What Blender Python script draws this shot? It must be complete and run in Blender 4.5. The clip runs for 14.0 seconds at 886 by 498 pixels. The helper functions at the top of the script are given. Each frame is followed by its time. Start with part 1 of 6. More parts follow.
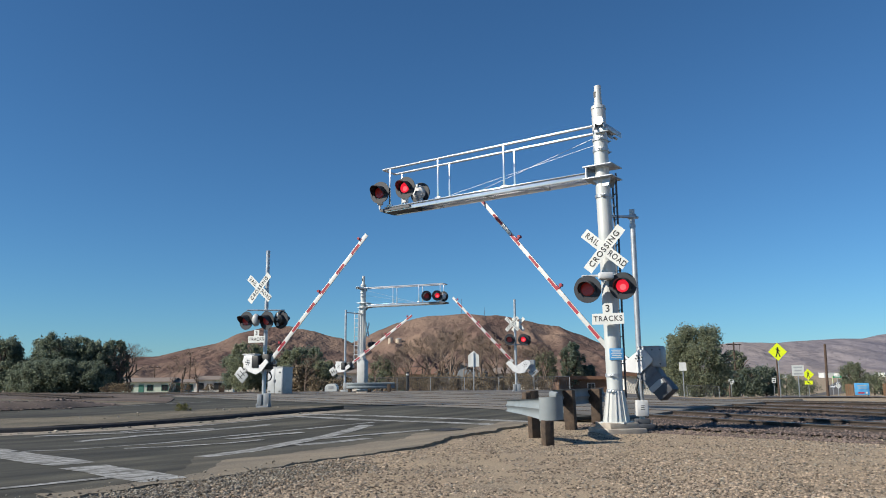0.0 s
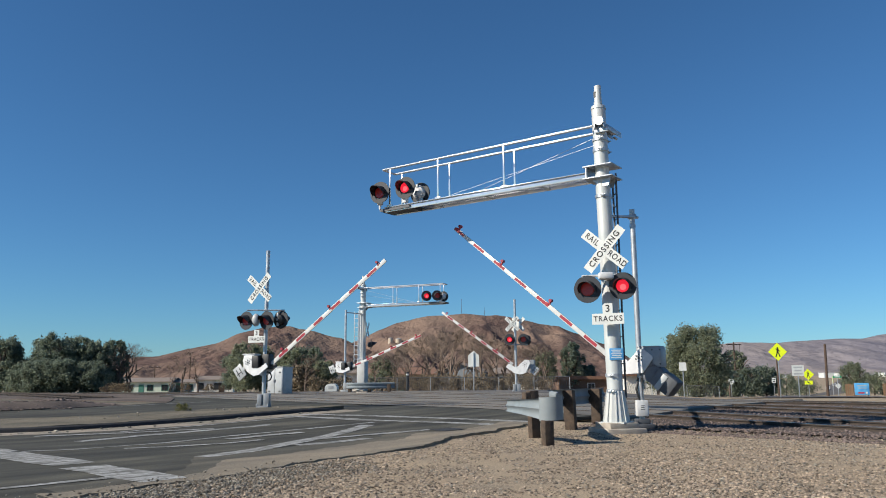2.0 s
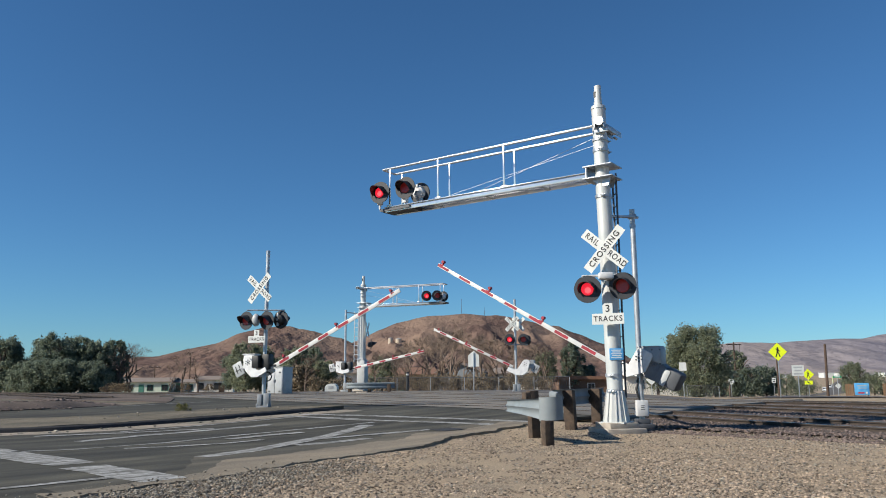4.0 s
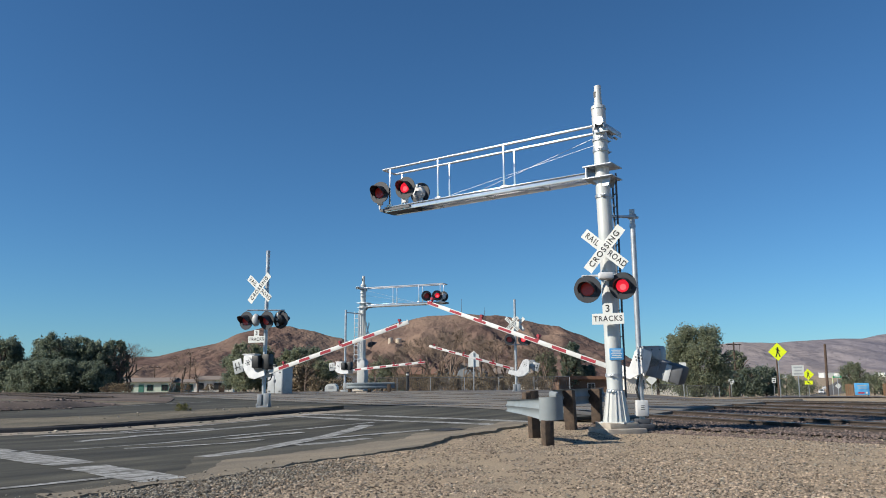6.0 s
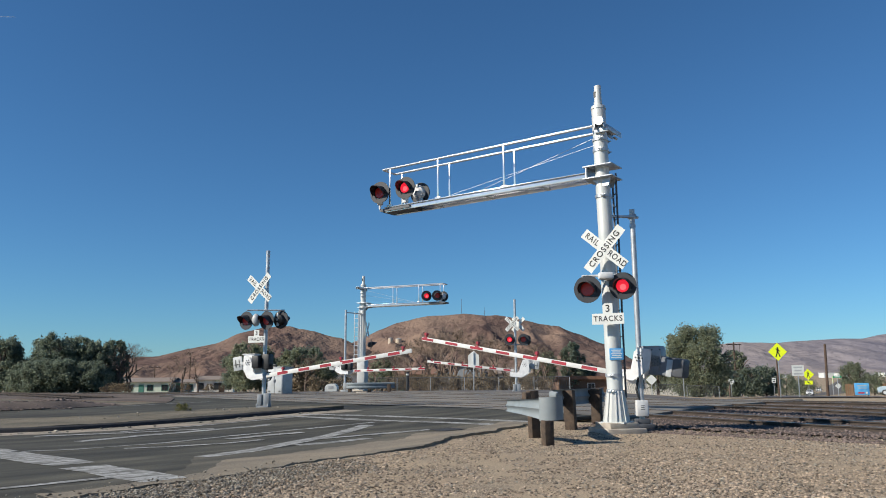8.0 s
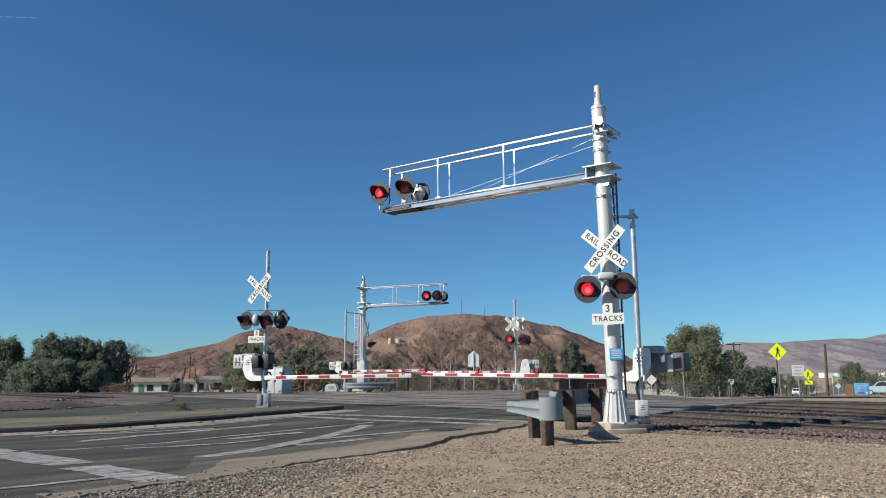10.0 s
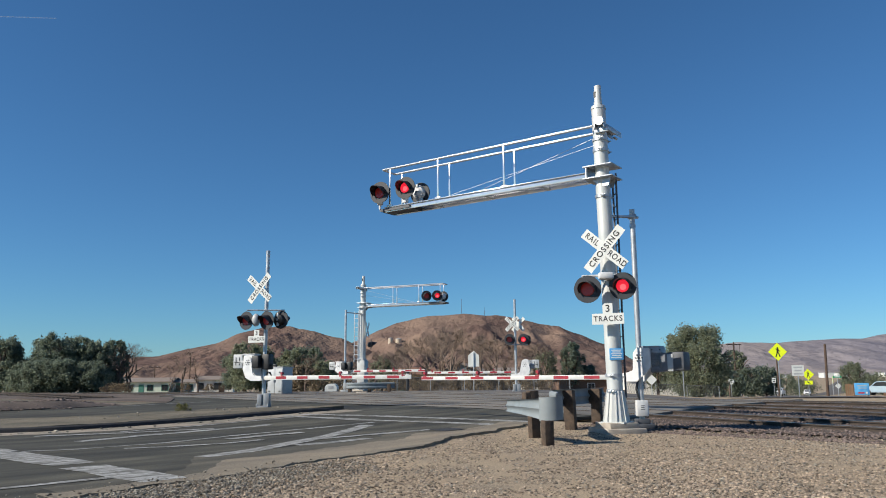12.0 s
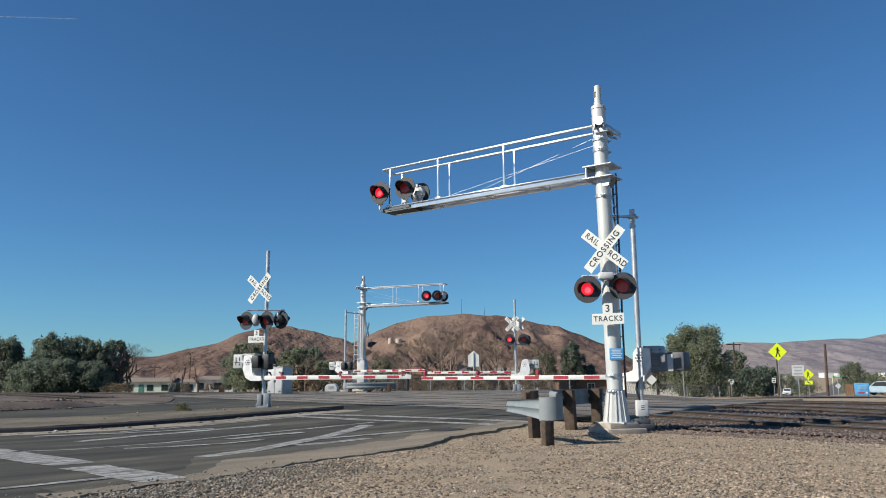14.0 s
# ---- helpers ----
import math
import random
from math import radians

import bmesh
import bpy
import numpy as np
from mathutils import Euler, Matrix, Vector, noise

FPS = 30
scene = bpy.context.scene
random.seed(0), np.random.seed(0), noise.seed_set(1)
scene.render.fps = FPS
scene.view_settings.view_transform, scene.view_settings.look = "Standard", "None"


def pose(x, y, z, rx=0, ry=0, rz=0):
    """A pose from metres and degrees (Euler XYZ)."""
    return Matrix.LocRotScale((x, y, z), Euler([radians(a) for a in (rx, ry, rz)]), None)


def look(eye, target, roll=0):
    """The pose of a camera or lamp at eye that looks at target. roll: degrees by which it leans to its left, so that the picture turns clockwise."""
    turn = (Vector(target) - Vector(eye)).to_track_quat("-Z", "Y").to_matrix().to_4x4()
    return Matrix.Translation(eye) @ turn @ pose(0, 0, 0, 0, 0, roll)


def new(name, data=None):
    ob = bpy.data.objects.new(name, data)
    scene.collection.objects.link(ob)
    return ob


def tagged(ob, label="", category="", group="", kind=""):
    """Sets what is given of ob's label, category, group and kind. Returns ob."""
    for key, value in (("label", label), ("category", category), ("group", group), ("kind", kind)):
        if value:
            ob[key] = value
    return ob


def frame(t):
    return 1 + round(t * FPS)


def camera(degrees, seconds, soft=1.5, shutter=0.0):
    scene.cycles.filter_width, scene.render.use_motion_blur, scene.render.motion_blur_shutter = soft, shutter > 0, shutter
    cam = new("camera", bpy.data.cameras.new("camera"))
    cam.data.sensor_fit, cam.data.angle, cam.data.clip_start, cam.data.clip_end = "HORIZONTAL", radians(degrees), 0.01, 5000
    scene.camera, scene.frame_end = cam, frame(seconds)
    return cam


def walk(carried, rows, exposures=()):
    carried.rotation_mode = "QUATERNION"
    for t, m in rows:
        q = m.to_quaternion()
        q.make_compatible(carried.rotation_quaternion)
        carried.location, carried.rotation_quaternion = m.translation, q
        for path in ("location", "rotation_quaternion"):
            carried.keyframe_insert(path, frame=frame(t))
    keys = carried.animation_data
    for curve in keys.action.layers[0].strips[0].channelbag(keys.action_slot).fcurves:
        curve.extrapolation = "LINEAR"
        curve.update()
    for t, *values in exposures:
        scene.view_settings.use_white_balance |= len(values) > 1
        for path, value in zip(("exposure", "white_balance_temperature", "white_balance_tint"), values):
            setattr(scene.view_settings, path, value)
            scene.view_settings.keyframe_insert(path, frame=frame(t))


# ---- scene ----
cam = camera(60.66, 14.0, soft=1.0)
EYE = (0, 0, 1.21)
VIEW = look(EYE, (0, 100, 1.21 + 17.015), roll=-0.4)
walk(cam, [(0, VIEW), (14.0, VIEW)], exposures=[(0, 0.36), (14.0, 0.36)])

# ---- sky and sun ----
SUN_TO = Vector((-0.778, -0.315, 0.545)).normalized()
world = bpy.data.worlds.new("sky")
scene.world = world
world.use_nodes = True
wn = world.node_tree
sky = wn.nodes.new("ShaderNodeTexSky")
sky.sky_type = "NISHITA"
sky.sun_disc = False
sky.sun_elevation = math.asin(SUN_TO.z)
sky.sun_rotation = math.atan2(SUN_TO.x, SUN_TO.y)
sky.altitude = 600
sky.air_density, sky.dust_density, sky.ozone_density = 1.0, 0.15, 7.0
wn.nodes["Background"].inputs["Strength"].default_value = 0.073
tint = wn.nodes.new("ShaderNodeMix")
tint.data_type, tint.blend_type = "RGBA", "MULTIPLY"
tint.inputs[0].default_value, tint.inputs[7].default_value = 1.0, (0.675, 0.99, 1.09, 1)
wn.links.new(sky.outputs[0], tint.inputs[6])
wn.links.new(tint.outputs[2], wn.nodes["Background"].inputs["Color"])
sun = new("sun", bpy.data.lights.new("sun", "SUN"))
sun.data.energy, sun.data.angle, sun.data.color = 4.9, radians(0.53), (1.0, 0.92, 0.79)
sun.matrix_world = look(SUN_TO * 60, (0, 0, 0))


# ---- materials ----
def nodes_of(name):
    m = bpy.data.materials.new(name)
    m.use_nodes = True
    return m, m.node_tree, m.node_tree.nodes["Principled BSDF"]


def mat(name, c, rough=0.6, metal=0.0, c2=None, scale=3.0, bump=0.0, bscale=40.0, vary=0.0, emit=None, power=0.0, detail=6.0, c3=None, s3=0.4, spec=None):
    """A surface of base colour c mottled with c2 at one scale and with c3 at a wider one, with fine relief."""
    m, nt, b = nodes_of(name)
    N, L = nt.nodes, nt.links
    b.inputs["Roughness"].default_value = rough
    b.inputs["Metallic"].default_value = metal
    if spec is not None:
        b.inputs["Specular IOR Level"].default_value = spec
    tex = N.new("ShaderNodeTexCoord")
    c2 = c2 or tuple(k * 0.8 for k in c)
    n1 = N.new("ShaderNodeTexNoise")
    n1.inputs["Scale"].default_value, n1.inputs["Detail"].default_value = scale, detail
    L.new(tex.outputs["Object"], n1.inputs["Vector"])
    ramp = N.new("ShaderNodeValToRGB")
    ramp.color_ramp.elements[0].position, ramp.color_ramp.elements[1].position = 0.36, 0.66
    ramp.color_ramp.elements[0].color, ramp.color_ramp.elements[1].color = (*c, 1), (*c2, 1)
    L.new(n1.outputs["Fac"], ramp.inputs[0])
    out = ramp.outputs[0]
    if c3:
        n3 = N.new("ShaderNodeTexNoise")
        n3.inputs["Scale"].default_value, n3.inputs["Detail"].default_value = s3, 4
        L.new(tex.outputs["Object"], n3.inputs["Vector"])
        r3 = N.new("ShaderNodeValToRGB")
        r3.color_ramp.elements[0].position, r3.color_ramp.elements[1].position = 0.42, 0.62
        L.new(n3.outputs["Fac"], r3.inputs[0])
        mx = N.new("ShaderNodeMix")
        mx.data_type = "RGBA"
        mx.inputs[7].default_value = (*c3, 1)
        L.new(r3.outputs[0], mx.inputs[0])
        L.new(out, mx.inputs[6])
        out = mx.outputs[2]
    if vary:
        info = N.new("ShaderNodeObjectInfo")
        geo = N.new("ShaderNodeNewGeometry")
        add = N.new("ShaderNodeMath")
        L.new(info.outputs["Random"], add.inputs[0])
        L.new(geo.outputs["Random Per Island"], add.inputs[1])
        fr = N.new("ShaderNodeMath")
        fr.operation = "FRACT"
        L.new(add.outputs[0], fr.inputs[0])
        mr = N.new("ShaderNodeMapRange")
        mr.inputs[3].default_value, mr.inputs[4].default_value = 1 - vary, 1 + vary
        L.new(fr.outputs[0], mr.inputs[0])
        hs = N.new("ShaderNodeHueSaturation")
        L.new(mr.outputs[0], hs.inputs["Value"])
        L.new(out, hs.inputs["Color"])
        out = hs.outputs[0]
    L.new(out, b.inputs["Base Color"])
    if bump:
        n2 = N.new("ShaderNodeTexNoise")
        n2.inputs["Scale"].default_value, n2.inputs["Detail"].default_value = bscale, 5
        L.new(tex.outputs["Object"], n2.inputs["Vector"])
        bp = N.new("ShaderNodeBump")
        bp.inputs["Strength"].default_value, bp.inputs["Distance"].default_value = bump, 0.02
        L.new(n2.outputs["Fac"], bp.inputs["Height"])
        L.new(bp.outputs[0], b.inputs["Normal"])
    if emit:
        b.inputs["Emission Color"].default_value = (*emit, 1)
        b.inputs["Emission Strength"].default_value = power
    return m


def ground_mat():
    """Sandy gravel: stones of two sizes over packed tan dirt."""
    m, nt, b = nodes_of("sandy_gravel")
    N, L = nt.nodes, nt.links
    b.inputs["Roughness"].default_value = 0.95
    b.inputs["Specular IOR Level"].default_value = 0.15
    tex = N.new("ShaderNodeTexCoord")

    def noise_tex(s, d=6):
        n = N.new("ShaderNodeTexNoise")
        n.inputs["Scale"].default_value, n.inputs["Detail"].default_value = s, d
        L.new(tex.outputs["Object"], n.inputs["Vector"])
        return n

    def ramp(src, p0, p1, a, c):
        r = N.new("ShaderNodeValToRGB")
        r.color_ramp.elements[0].position, r.color_ramp.elements[1].position = p0, p1
        r.color_ramp.elements[0].color, r.color_ramp.elements[1].color = (*a, 1), (*c, 1)
        L.new(src, r.inputs[0])
        return r.outputs[0]

    def mix(fac, a, c, kind="MIX"):
        x = N.new("ShaderNodeMix")
        x.data_type, x.blend_type = "RGBA", kind
        L.new(fac, x.inputs[0]) if not isinstance(fac, float) else None
        if isinstance(fac, float):
            x.inputs[0].default_value = fac
        L.new(a, x.inputs[6])
        L.new(c, x.inputs[7])
        return x.outputs[2]

    sand = ramp(noise_tex(0.5).outputs[0], 0.35, 0.65, (0.385, 0.308, 0.215), (0.315, 0.25, 0.178))
    vor = N.new("ShaderNodeTexVoronoi")
    vor.inputs["Scale"].default_value = 46
    L.new(tex.outputs["Object"], vor.inputs["Vector"])
    sep = N.new("ShaderNodeSeparateColor")
    L.new(vor.outputs["Color"], sep.inputs[0])
    stone = ramp(sep.outputs[0], 0.0, 1.0, (0.19, 0.152, 0.112), (0.44, 0.362, 0.268))
    where = ramp(noise_tex(0.9, 9).outputs[0], 0.40, 0.62, (0, 0, 0), (1, 1, 1))
    col = mix(where, sand, stone)
    grit = ramp(noise_tex(60, 8).outputs[0], 0.3, 0.7, (0.72, 0.72, 0.72), (1.15, 1.15, 1.15))
    col = mix(1.0, col, grit, "MULTIPLY")
    L.new(col, b.inputs["Base Color"])
    bp = N.new("ShaderNodeBump")
    bp.inputs["Strength"].default_value, bp.inputs["Distance"].default_value = 0.8, 0.022
    add = N.new("ShaderNodeMath")
    add.operation = "SUBTRACT"
    L.new(noise_tex(14, 9).outputs[0], add.inputs[0])
    mul = N.new("ShaderNodeMath")
    mul.operation = "MULTIPLY"
    L.new(vor.outputs["Distance"], mul.inputs[0])
    L.new(where, mul.inputs[1])
    L.new(mul.outputs[0], add.inputs[1])
    L.new(add.outputs[0], bp.inputs["Height"])
    L.new(bp.outputs[0], b.inputs["Normal"])
    return m


def asphalt_mat(name, c=(0.070, 0.068, 0.055), dark=(0.040, 0.039, 0.033), pale=(0.118, 0.111, 0.088)):
    """Worn asphalt with oil-dark streaks along the way of travel, pale dust and fine grain."""
    m, nt, b = nodes_of(name)
    N, L = nt.nodes, nt.links
    b.inputs["Roughness"].default_value = 0.85
    b.inputs["Specular IOR Level"].default_value = 0.25
    tex = N.new("ShaderNodeTexCoord")
    mp = N.new("ShaderNodeMapping")
    mp.vector_type = "TEXTURE"
    mp.inputs["Rotation"].default_value = (0, 0, radians(-43.9))
    mp.inputs["Scale"].default_value = (0.55, 3.2, 1)
    L.new(tex.outputs["Object"], mp.inputs["Vector"])
    n1 = N.new("ShaderNodeTexNoise")
    n1.inputs["Scale"].default_value, n1.inputs["Detail"].default_value = 1.0, 7
    L.new(mp.outputs[0], n1.inputs["Vector"])
    r1 = N.new("ShaderNodeValToRGB")
    e = r1.color_ramp.elements
    e[0].position, e[1].position = 0.38, 0.56
    e[0].color, e[1].color = (*dark, 1), (*c, 1)
    x = e.new(0.72)
    x.color = (*pale, 1)
    L.new(n1.outputs[0], r1.inputs[0])
    n2 = N.new("ShaderNodeTexNoise")
    n2.inputs["Scale"].default_value, n2.inputs["Detail"].default_value = 55, 6
    L.new(tex.outputs["Object"], n2.inputs["Vector"])
    r2 = N.new("ShaderNodeValToRGB")
    r2.color_ramp.elements[0].position, r2.color_ramp.elements[1].position = 0.3, 0.7
    r2.color_ramp.elements[0].color, r2.color_ramp.elements[1].color = (0.7, 0.7, 0.7, 1), (1.25, 1.25, 1.25, 1)
    L.new(n2.outputs[0], r2.inputs[0])
    mx = N.new("ShaderNodeMix")
    mx.data_type, mx.blend_type = "RGBA", "MULTIPLY"
    mx.inputs[0].default_value = 1.0
    L.new(r1.outputs[0], mx.inputs[6])
    L.new(r2.outputs[0], mx.inputs[7])
    L.new(mx.outputs[2], b.inputs["Base Color"])
    bp = N.new("ShaderNodeBump")
    bp.inputs["Strength"].default_value, bp.inputs["Distance"].default_value = 0.4, 0.01
    L.new(n2.outputs[0], bp.inputs["Height"])
    L.new(bp.outputs[0], b.inputs["Normal"])
    return m


def paint_mat():
    """White road paint, scuffed through to the asphalt in streaks and specks."""
    m, nt, b = nodes_of("worn_white_road_paint")
    N, L = nt.nodes, nt.links
    b.inputs["Roughness"].default_value = 0.8
    tex = N.new("ShaderNodeTexCoord")
    mp = N.new("ShaderNodeMapping")
    mp.vector_type = "TEXTURE"
    mp.inputs["Rotation"].default_value = (0, 0, radians(-43.9))
    mp.inputs["Scale"].default_value = (0.35, 1.6, 1)
    L.new(tex.outputs["Object"], mp.inputs["Vector"])
    facs = []
    for src, sc, lo, hi in ((mp.outputs[0], 2.6, 0.36, 0.62), (tex.outputs["Object"], 9.0, 0.44, 0.64)):
        n = N.new("ShaderNodeTexNoise")
        n.inputs["Scale"].default_value, n.inputs["Detail"].default_value, n.inputs["Roughness"].default_value = sc, 10, 0.65
        L.new(src, n.inputs["Vector"])
        r = N.new("ShaderNodeMapRange")
        r.inputs[1].default_value, r.inputs[2].default_value = lo, hi
        L.new(n.outputs[0], r.inputs[0])
        facs.append(r.outputs[0])
    mx = N.new("ShaderNodeMath")
    mx.operation = "MAXIMUM"
    L.new(facs[0], mx.inputs[0])
    L.new(facs[1], mx.inputs[1])
    c = N.new("ShaderNodeMix")
    c.data_type = "RGBA"
    c.inputs[6].default_value, c.inputs[7].default_value = (0.45, 0.455, 0.45, 1), (0.085, 0.083, 0.068, 1)
    L.new(mx.outputs[0], c.inputs[0])
    L.new(c.outputs[2], b.inputs["Base Color"])
    return m


def thin_leaf(m, share=0.4):
    """Lets part of the light through a leaf."""
    nt = m.node_tree
    b, out = nt.nodes["Principled BSDF"], nt.nodes["Material Output"]
    t = nt.nodes.new("ShaderNodeBsdfTranslucent")
    nt.links.new(b.inputs["Base Color"].links[0].from_socket, t.inputs[0])
    x = nt.nodes.new("ShaderNodeMixShader")
    x.inputs[0].default_value = share
    nt.links.new(b.outputs[0], x.inputs[1])
    nt.links.new(t.outputs[0], x.inputs[2])
    nt.links.new(x.outputs[0], out.inputs[0])
    return m


def hill_mat(name, c, c2, c3, s, relief=0.35):
    m = mat(name, c, 0.95, 0, c2, s, 1.0, s * 2, c3=c3, s3=s * 0.12, detail=12, spec=0.1)
    m.node_tree.nodes["Bump"].inputs["Distance"].default_value = relief / s
    return m


M_GROUND = ground_mat()
M_ROAD = asphalt_mat("worn_asphalt")
M_ROAD_FAR = asphalt_mat("far_asphalt", (0.14, 0.13, 0.12), (0.09, 0.085, 0.08), (0.19, 0.175, 0.155))
# dark asphalt, darkened further and blued for the shade on the kerb's face
M_KERB = mat("dark_asphalt_with_kerb_shade", (0.020, 0.021, 0.026), 0.85, 0, (0.036, 0.036, 0.038), 4, 0.5, 60)
M_PAINTLINE = paint_mat()
M_BALLAST = mat("brown_ballast", (0.092, 0.07, 0.058), 0.95, 0, (0.052, 0.041, 0.035), 9, 1.0, 30, c3=(0.12, 0.092, 0.076), s3=0.6)
M_STONE = mat("gravel_stone", (0.31, 0.246, 0.184), 0.9, 0, (0.18, 0.143, 0.108), 8, 0.4, 30, vary=0.7)
M_GREYSTONE = mat("grey_gravel_stone", (0.25, 0.225, 0.183), 0.9, 0, (0.155, 0.14, 0.118), 8, 0.4, 30, vary=0.55)
M_BSTONE = mat("ballast_stone", (0.165, 0.127, 0.115), 0.9, 0, (0.125, 0.095, 0.08), 8, 0.4, 30, vary=0.5)
M_RAIL = mat("rusty_rail_steel", (0.058, 0.043, 0.034), 0.75, 0.2, (0.04, 0.031, 0.026), 6, 0.3, 40)
M_RAILTOP = mat("polished_rail_head", (0.35, 0.33, 0.31), 0.3, 1.0, (0.25, 0.23, 0.22), 3)
M_TIE = mat("creosote_tie", (0.06, 0.045, 0.035), 0.9, 0, (0.10, 0.08, 0.065), 7, 0.6, 30, vary=0.3)
M_PANEL = mat("crossing_panel", (0.15, 0.14, 0.122), 0.85, 0, (0.10, 0.095, 0.085), 3, 0.4, 40, c3=(0.215, 0.195, 0.165), s3=0.3)
M_SILVER = mat("aluminium_paint", (0.54, 0.57, 0.56), 0.5, 0.15, (0.47, 0.50, 0.495), 2.5, 0.05, 30, c3=(0.55, 0.55, 0.54), s3=1.2)
M_GALV = mat("galvanised_steel", (0.50, 0.53, 0.56), 0.45, 0.6, (0.38, 0.41, 0.44), 9, 0.05, 50)
M_RAILPAINT = mat("bright_handrail_paint", (0.72, 0.73, 0.74), 0.18, 0.7, (0.62, 0.63, 0.64), 4)
M_WHITE = mat("white_sign_sheet", (0.64, 0.66, 0.64), 0.5, 0, (0.57, 0.59, 0.57), 3)
M_TARGET = mat("faded_black_target", (0.025, 0.03, 0.039), 0.6, 0, (0.019, 0.023, 0.03), 4)
M_BLACK = mat("black_paint", (0.022, 0.023, 0.025), 0.55, 0, (0.032, 0.033, 0.035), 4)
M_INK = mat("black_lettering", (0.02, 0.02, 0.022), 0.6)
M_RED = mat("red_reflective_sheet", (0.33, 0.018, 0.036), 0.45, 0, (0.24, 0.018, 0.03), 5)
M_ARM = mat("white_gate_paint", (0.62, 0.63, 0.62), 0.5, 0, (0.52, 0.53, 0.52), 4)
# the opaque lens keeps a faint glow of its own even when off
M_LENS = mat("dim_red_lens", (0.22, 0.026, 0.026), 0.3, 0, (0.15, 0.02, 0.02), 30, emit=(1.0, 0.05, 0.04), power=0.03)
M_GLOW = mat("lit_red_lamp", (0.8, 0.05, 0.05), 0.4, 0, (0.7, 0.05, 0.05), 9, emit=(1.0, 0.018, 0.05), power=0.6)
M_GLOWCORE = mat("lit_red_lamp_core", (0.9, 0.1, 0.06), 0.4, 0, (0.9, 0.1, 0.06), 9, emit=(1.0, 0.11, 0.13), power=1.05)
M_CAST = mat("white_cast_housing", (0.70, 0.71, 0.71), 0.5, 0.1, (0.58, 0.59, 0.60), 6, 0.15, 20)
M_GREYBOX = mat("grey_mechanism_paint", (0.33, 0.35, 0.37), 0.5, 0.2, (0.26, 0.28, 0.30), 5, 0.1, 20)
M_DARKBOX = mat("dark_grey_counterweight", (0.085, 0.092, 0.105), 0.6, 0.1, (0.065, 0.07, 0.08), 5, 0.1, 20)
M_WEIGHT = mat("grey_weight_casting", (0.17, 0.185, 0.205), 0.6, 0.1, (0.13, 0.14, 0.16), 5, 0.1, 20)
M_MOTOR = mat("black_motor_paint", (0.012, 0.013, 0.015), 0.5, 0, (0.02, 0.021, 0.023), 4)
M_CONC = mat("weathered_concrete", (0.42, 0.38, 0.32), 0.9, 0, (0.32, 0.28, 0.24), 5, 0.5, 40)
M_TIMBER = mat("old_brown_post_timber", (0.085, 0.058, 0.04), 0.85, 0, (0.042, 0.03, 0.022), 9, 0.6, 25)
M_BLUE = mat("blue_sign_sheet", (0.06, 0.28, 0.58), 0.5, 0, (0.07, 0.31, 0.62), 3)
# emission brightens the fluorescent sheet, the signs are no lamps
M_YELLOW = mat("fluorescent_yellow_sign_with_glow", (0.72, 0.82, 0.02), 0.5, 0, (0.66, 0.76, 0.02), 3, emit=(0.7, 0.85, 0.0), power=0.12)
M_BEAM = mat("weathered_guard_rail_steel", (0.19, 0.225, 0.245), 0.65, 0.0, (0.14, 0.17, 0.19), 6, 0.05, 40, c3=(0.22, 0.245, 0.255), s3=1.5)
M_DIRT = mat("grey_brown_dirt", (0.112, 0.098, 0.068), 0.95, 0, (0.068, 0.06, 0.044), 11, 1.0, 35, c3=(0.155, 0.133, 0.094), s3=0.7, detail=12)
M_GUTTER = mat("pale_grit", (0.235, 0.21, 0.165), 0.95, 0, (0.15, 0.135, 0.11), 6, 0.6, 40, c3=(0.29, 0.25, 0.20), s3=0.9)
M_CABINET = mat("grey_cabinet_paint", (0.42, 0.44, 0.45), 0.5, 0.1, (0.35, 0.37, 0.38), 3)
M_POLEWOOD = mat("dark_pole_wood", (0.10, 0.065, 0.045), 0.9, 0, (0.06, 0.04, 0.03), 6, 0.5, 20)
M_BARK = mat("grey_brown_bark", (0.15, 0.11, 0.085), 0.9, 0, (0.10, 0.075, 0.06), 6, 0.6, 20)
M_LEAF = thin_leaf(mat("dusty_green_leaf", (0.215, 0.255, 0.195), 0.7, 0, (0.17, 0.205, 0.15), 0.6, vary=0.3, spec=0.2), 0.6)
M_LEAFGREY = thin_leaf(mat("grey_green_leaf", (0.27, 0.295, 0.205), 0.75, 0, (0.22, 0.245, 0.165), 0.6, vary=0.3, spec=0.2), 0.6)
M_TWIG = mat("bare_brown_twig", (0.17, 0.125, 0.095), 0.9, 0, (0.12, 0.09, 0.07), 2, vary=0.3)
M_WEED = thin_leaf(mat("dry_green_weed", (0.17, 0.165, 0.06), 0.8, 0, (0.12, 0.12, 0.045), 3, vary=0.3), 0.4)
M_DRY = mat("dry_brush", (0.22, 0.17, 0.11), 0.9, 0, (0.15, 0.12, 0.08), 1, vary=0.4)
M_HILL = hill_mat("red_brown_hillside", (0.155, 0.102, 0.085), (0.085, 0.059, 0.052), (0.21, 0.148, 0.115), 0.14, 0.30)
# distance haze is put into this pale mauve rock colour, no haze layer
M_MOUNT = hill_mat("haze_mauve_mountain_rock", (0.195, 0.182, 0.205), (0.15, 0.142, 0.17), (0.24, 0.212, 0.212), 0.012, 0.16)

# ---- geometry helpers ----
AU, AV = Vector((-0.72, 0.694)), Vector((0.694, 0.72))


def smooth(t):
    t = min(1.0, max(0.0, t))
    return t * t * (3 - 2 * t)


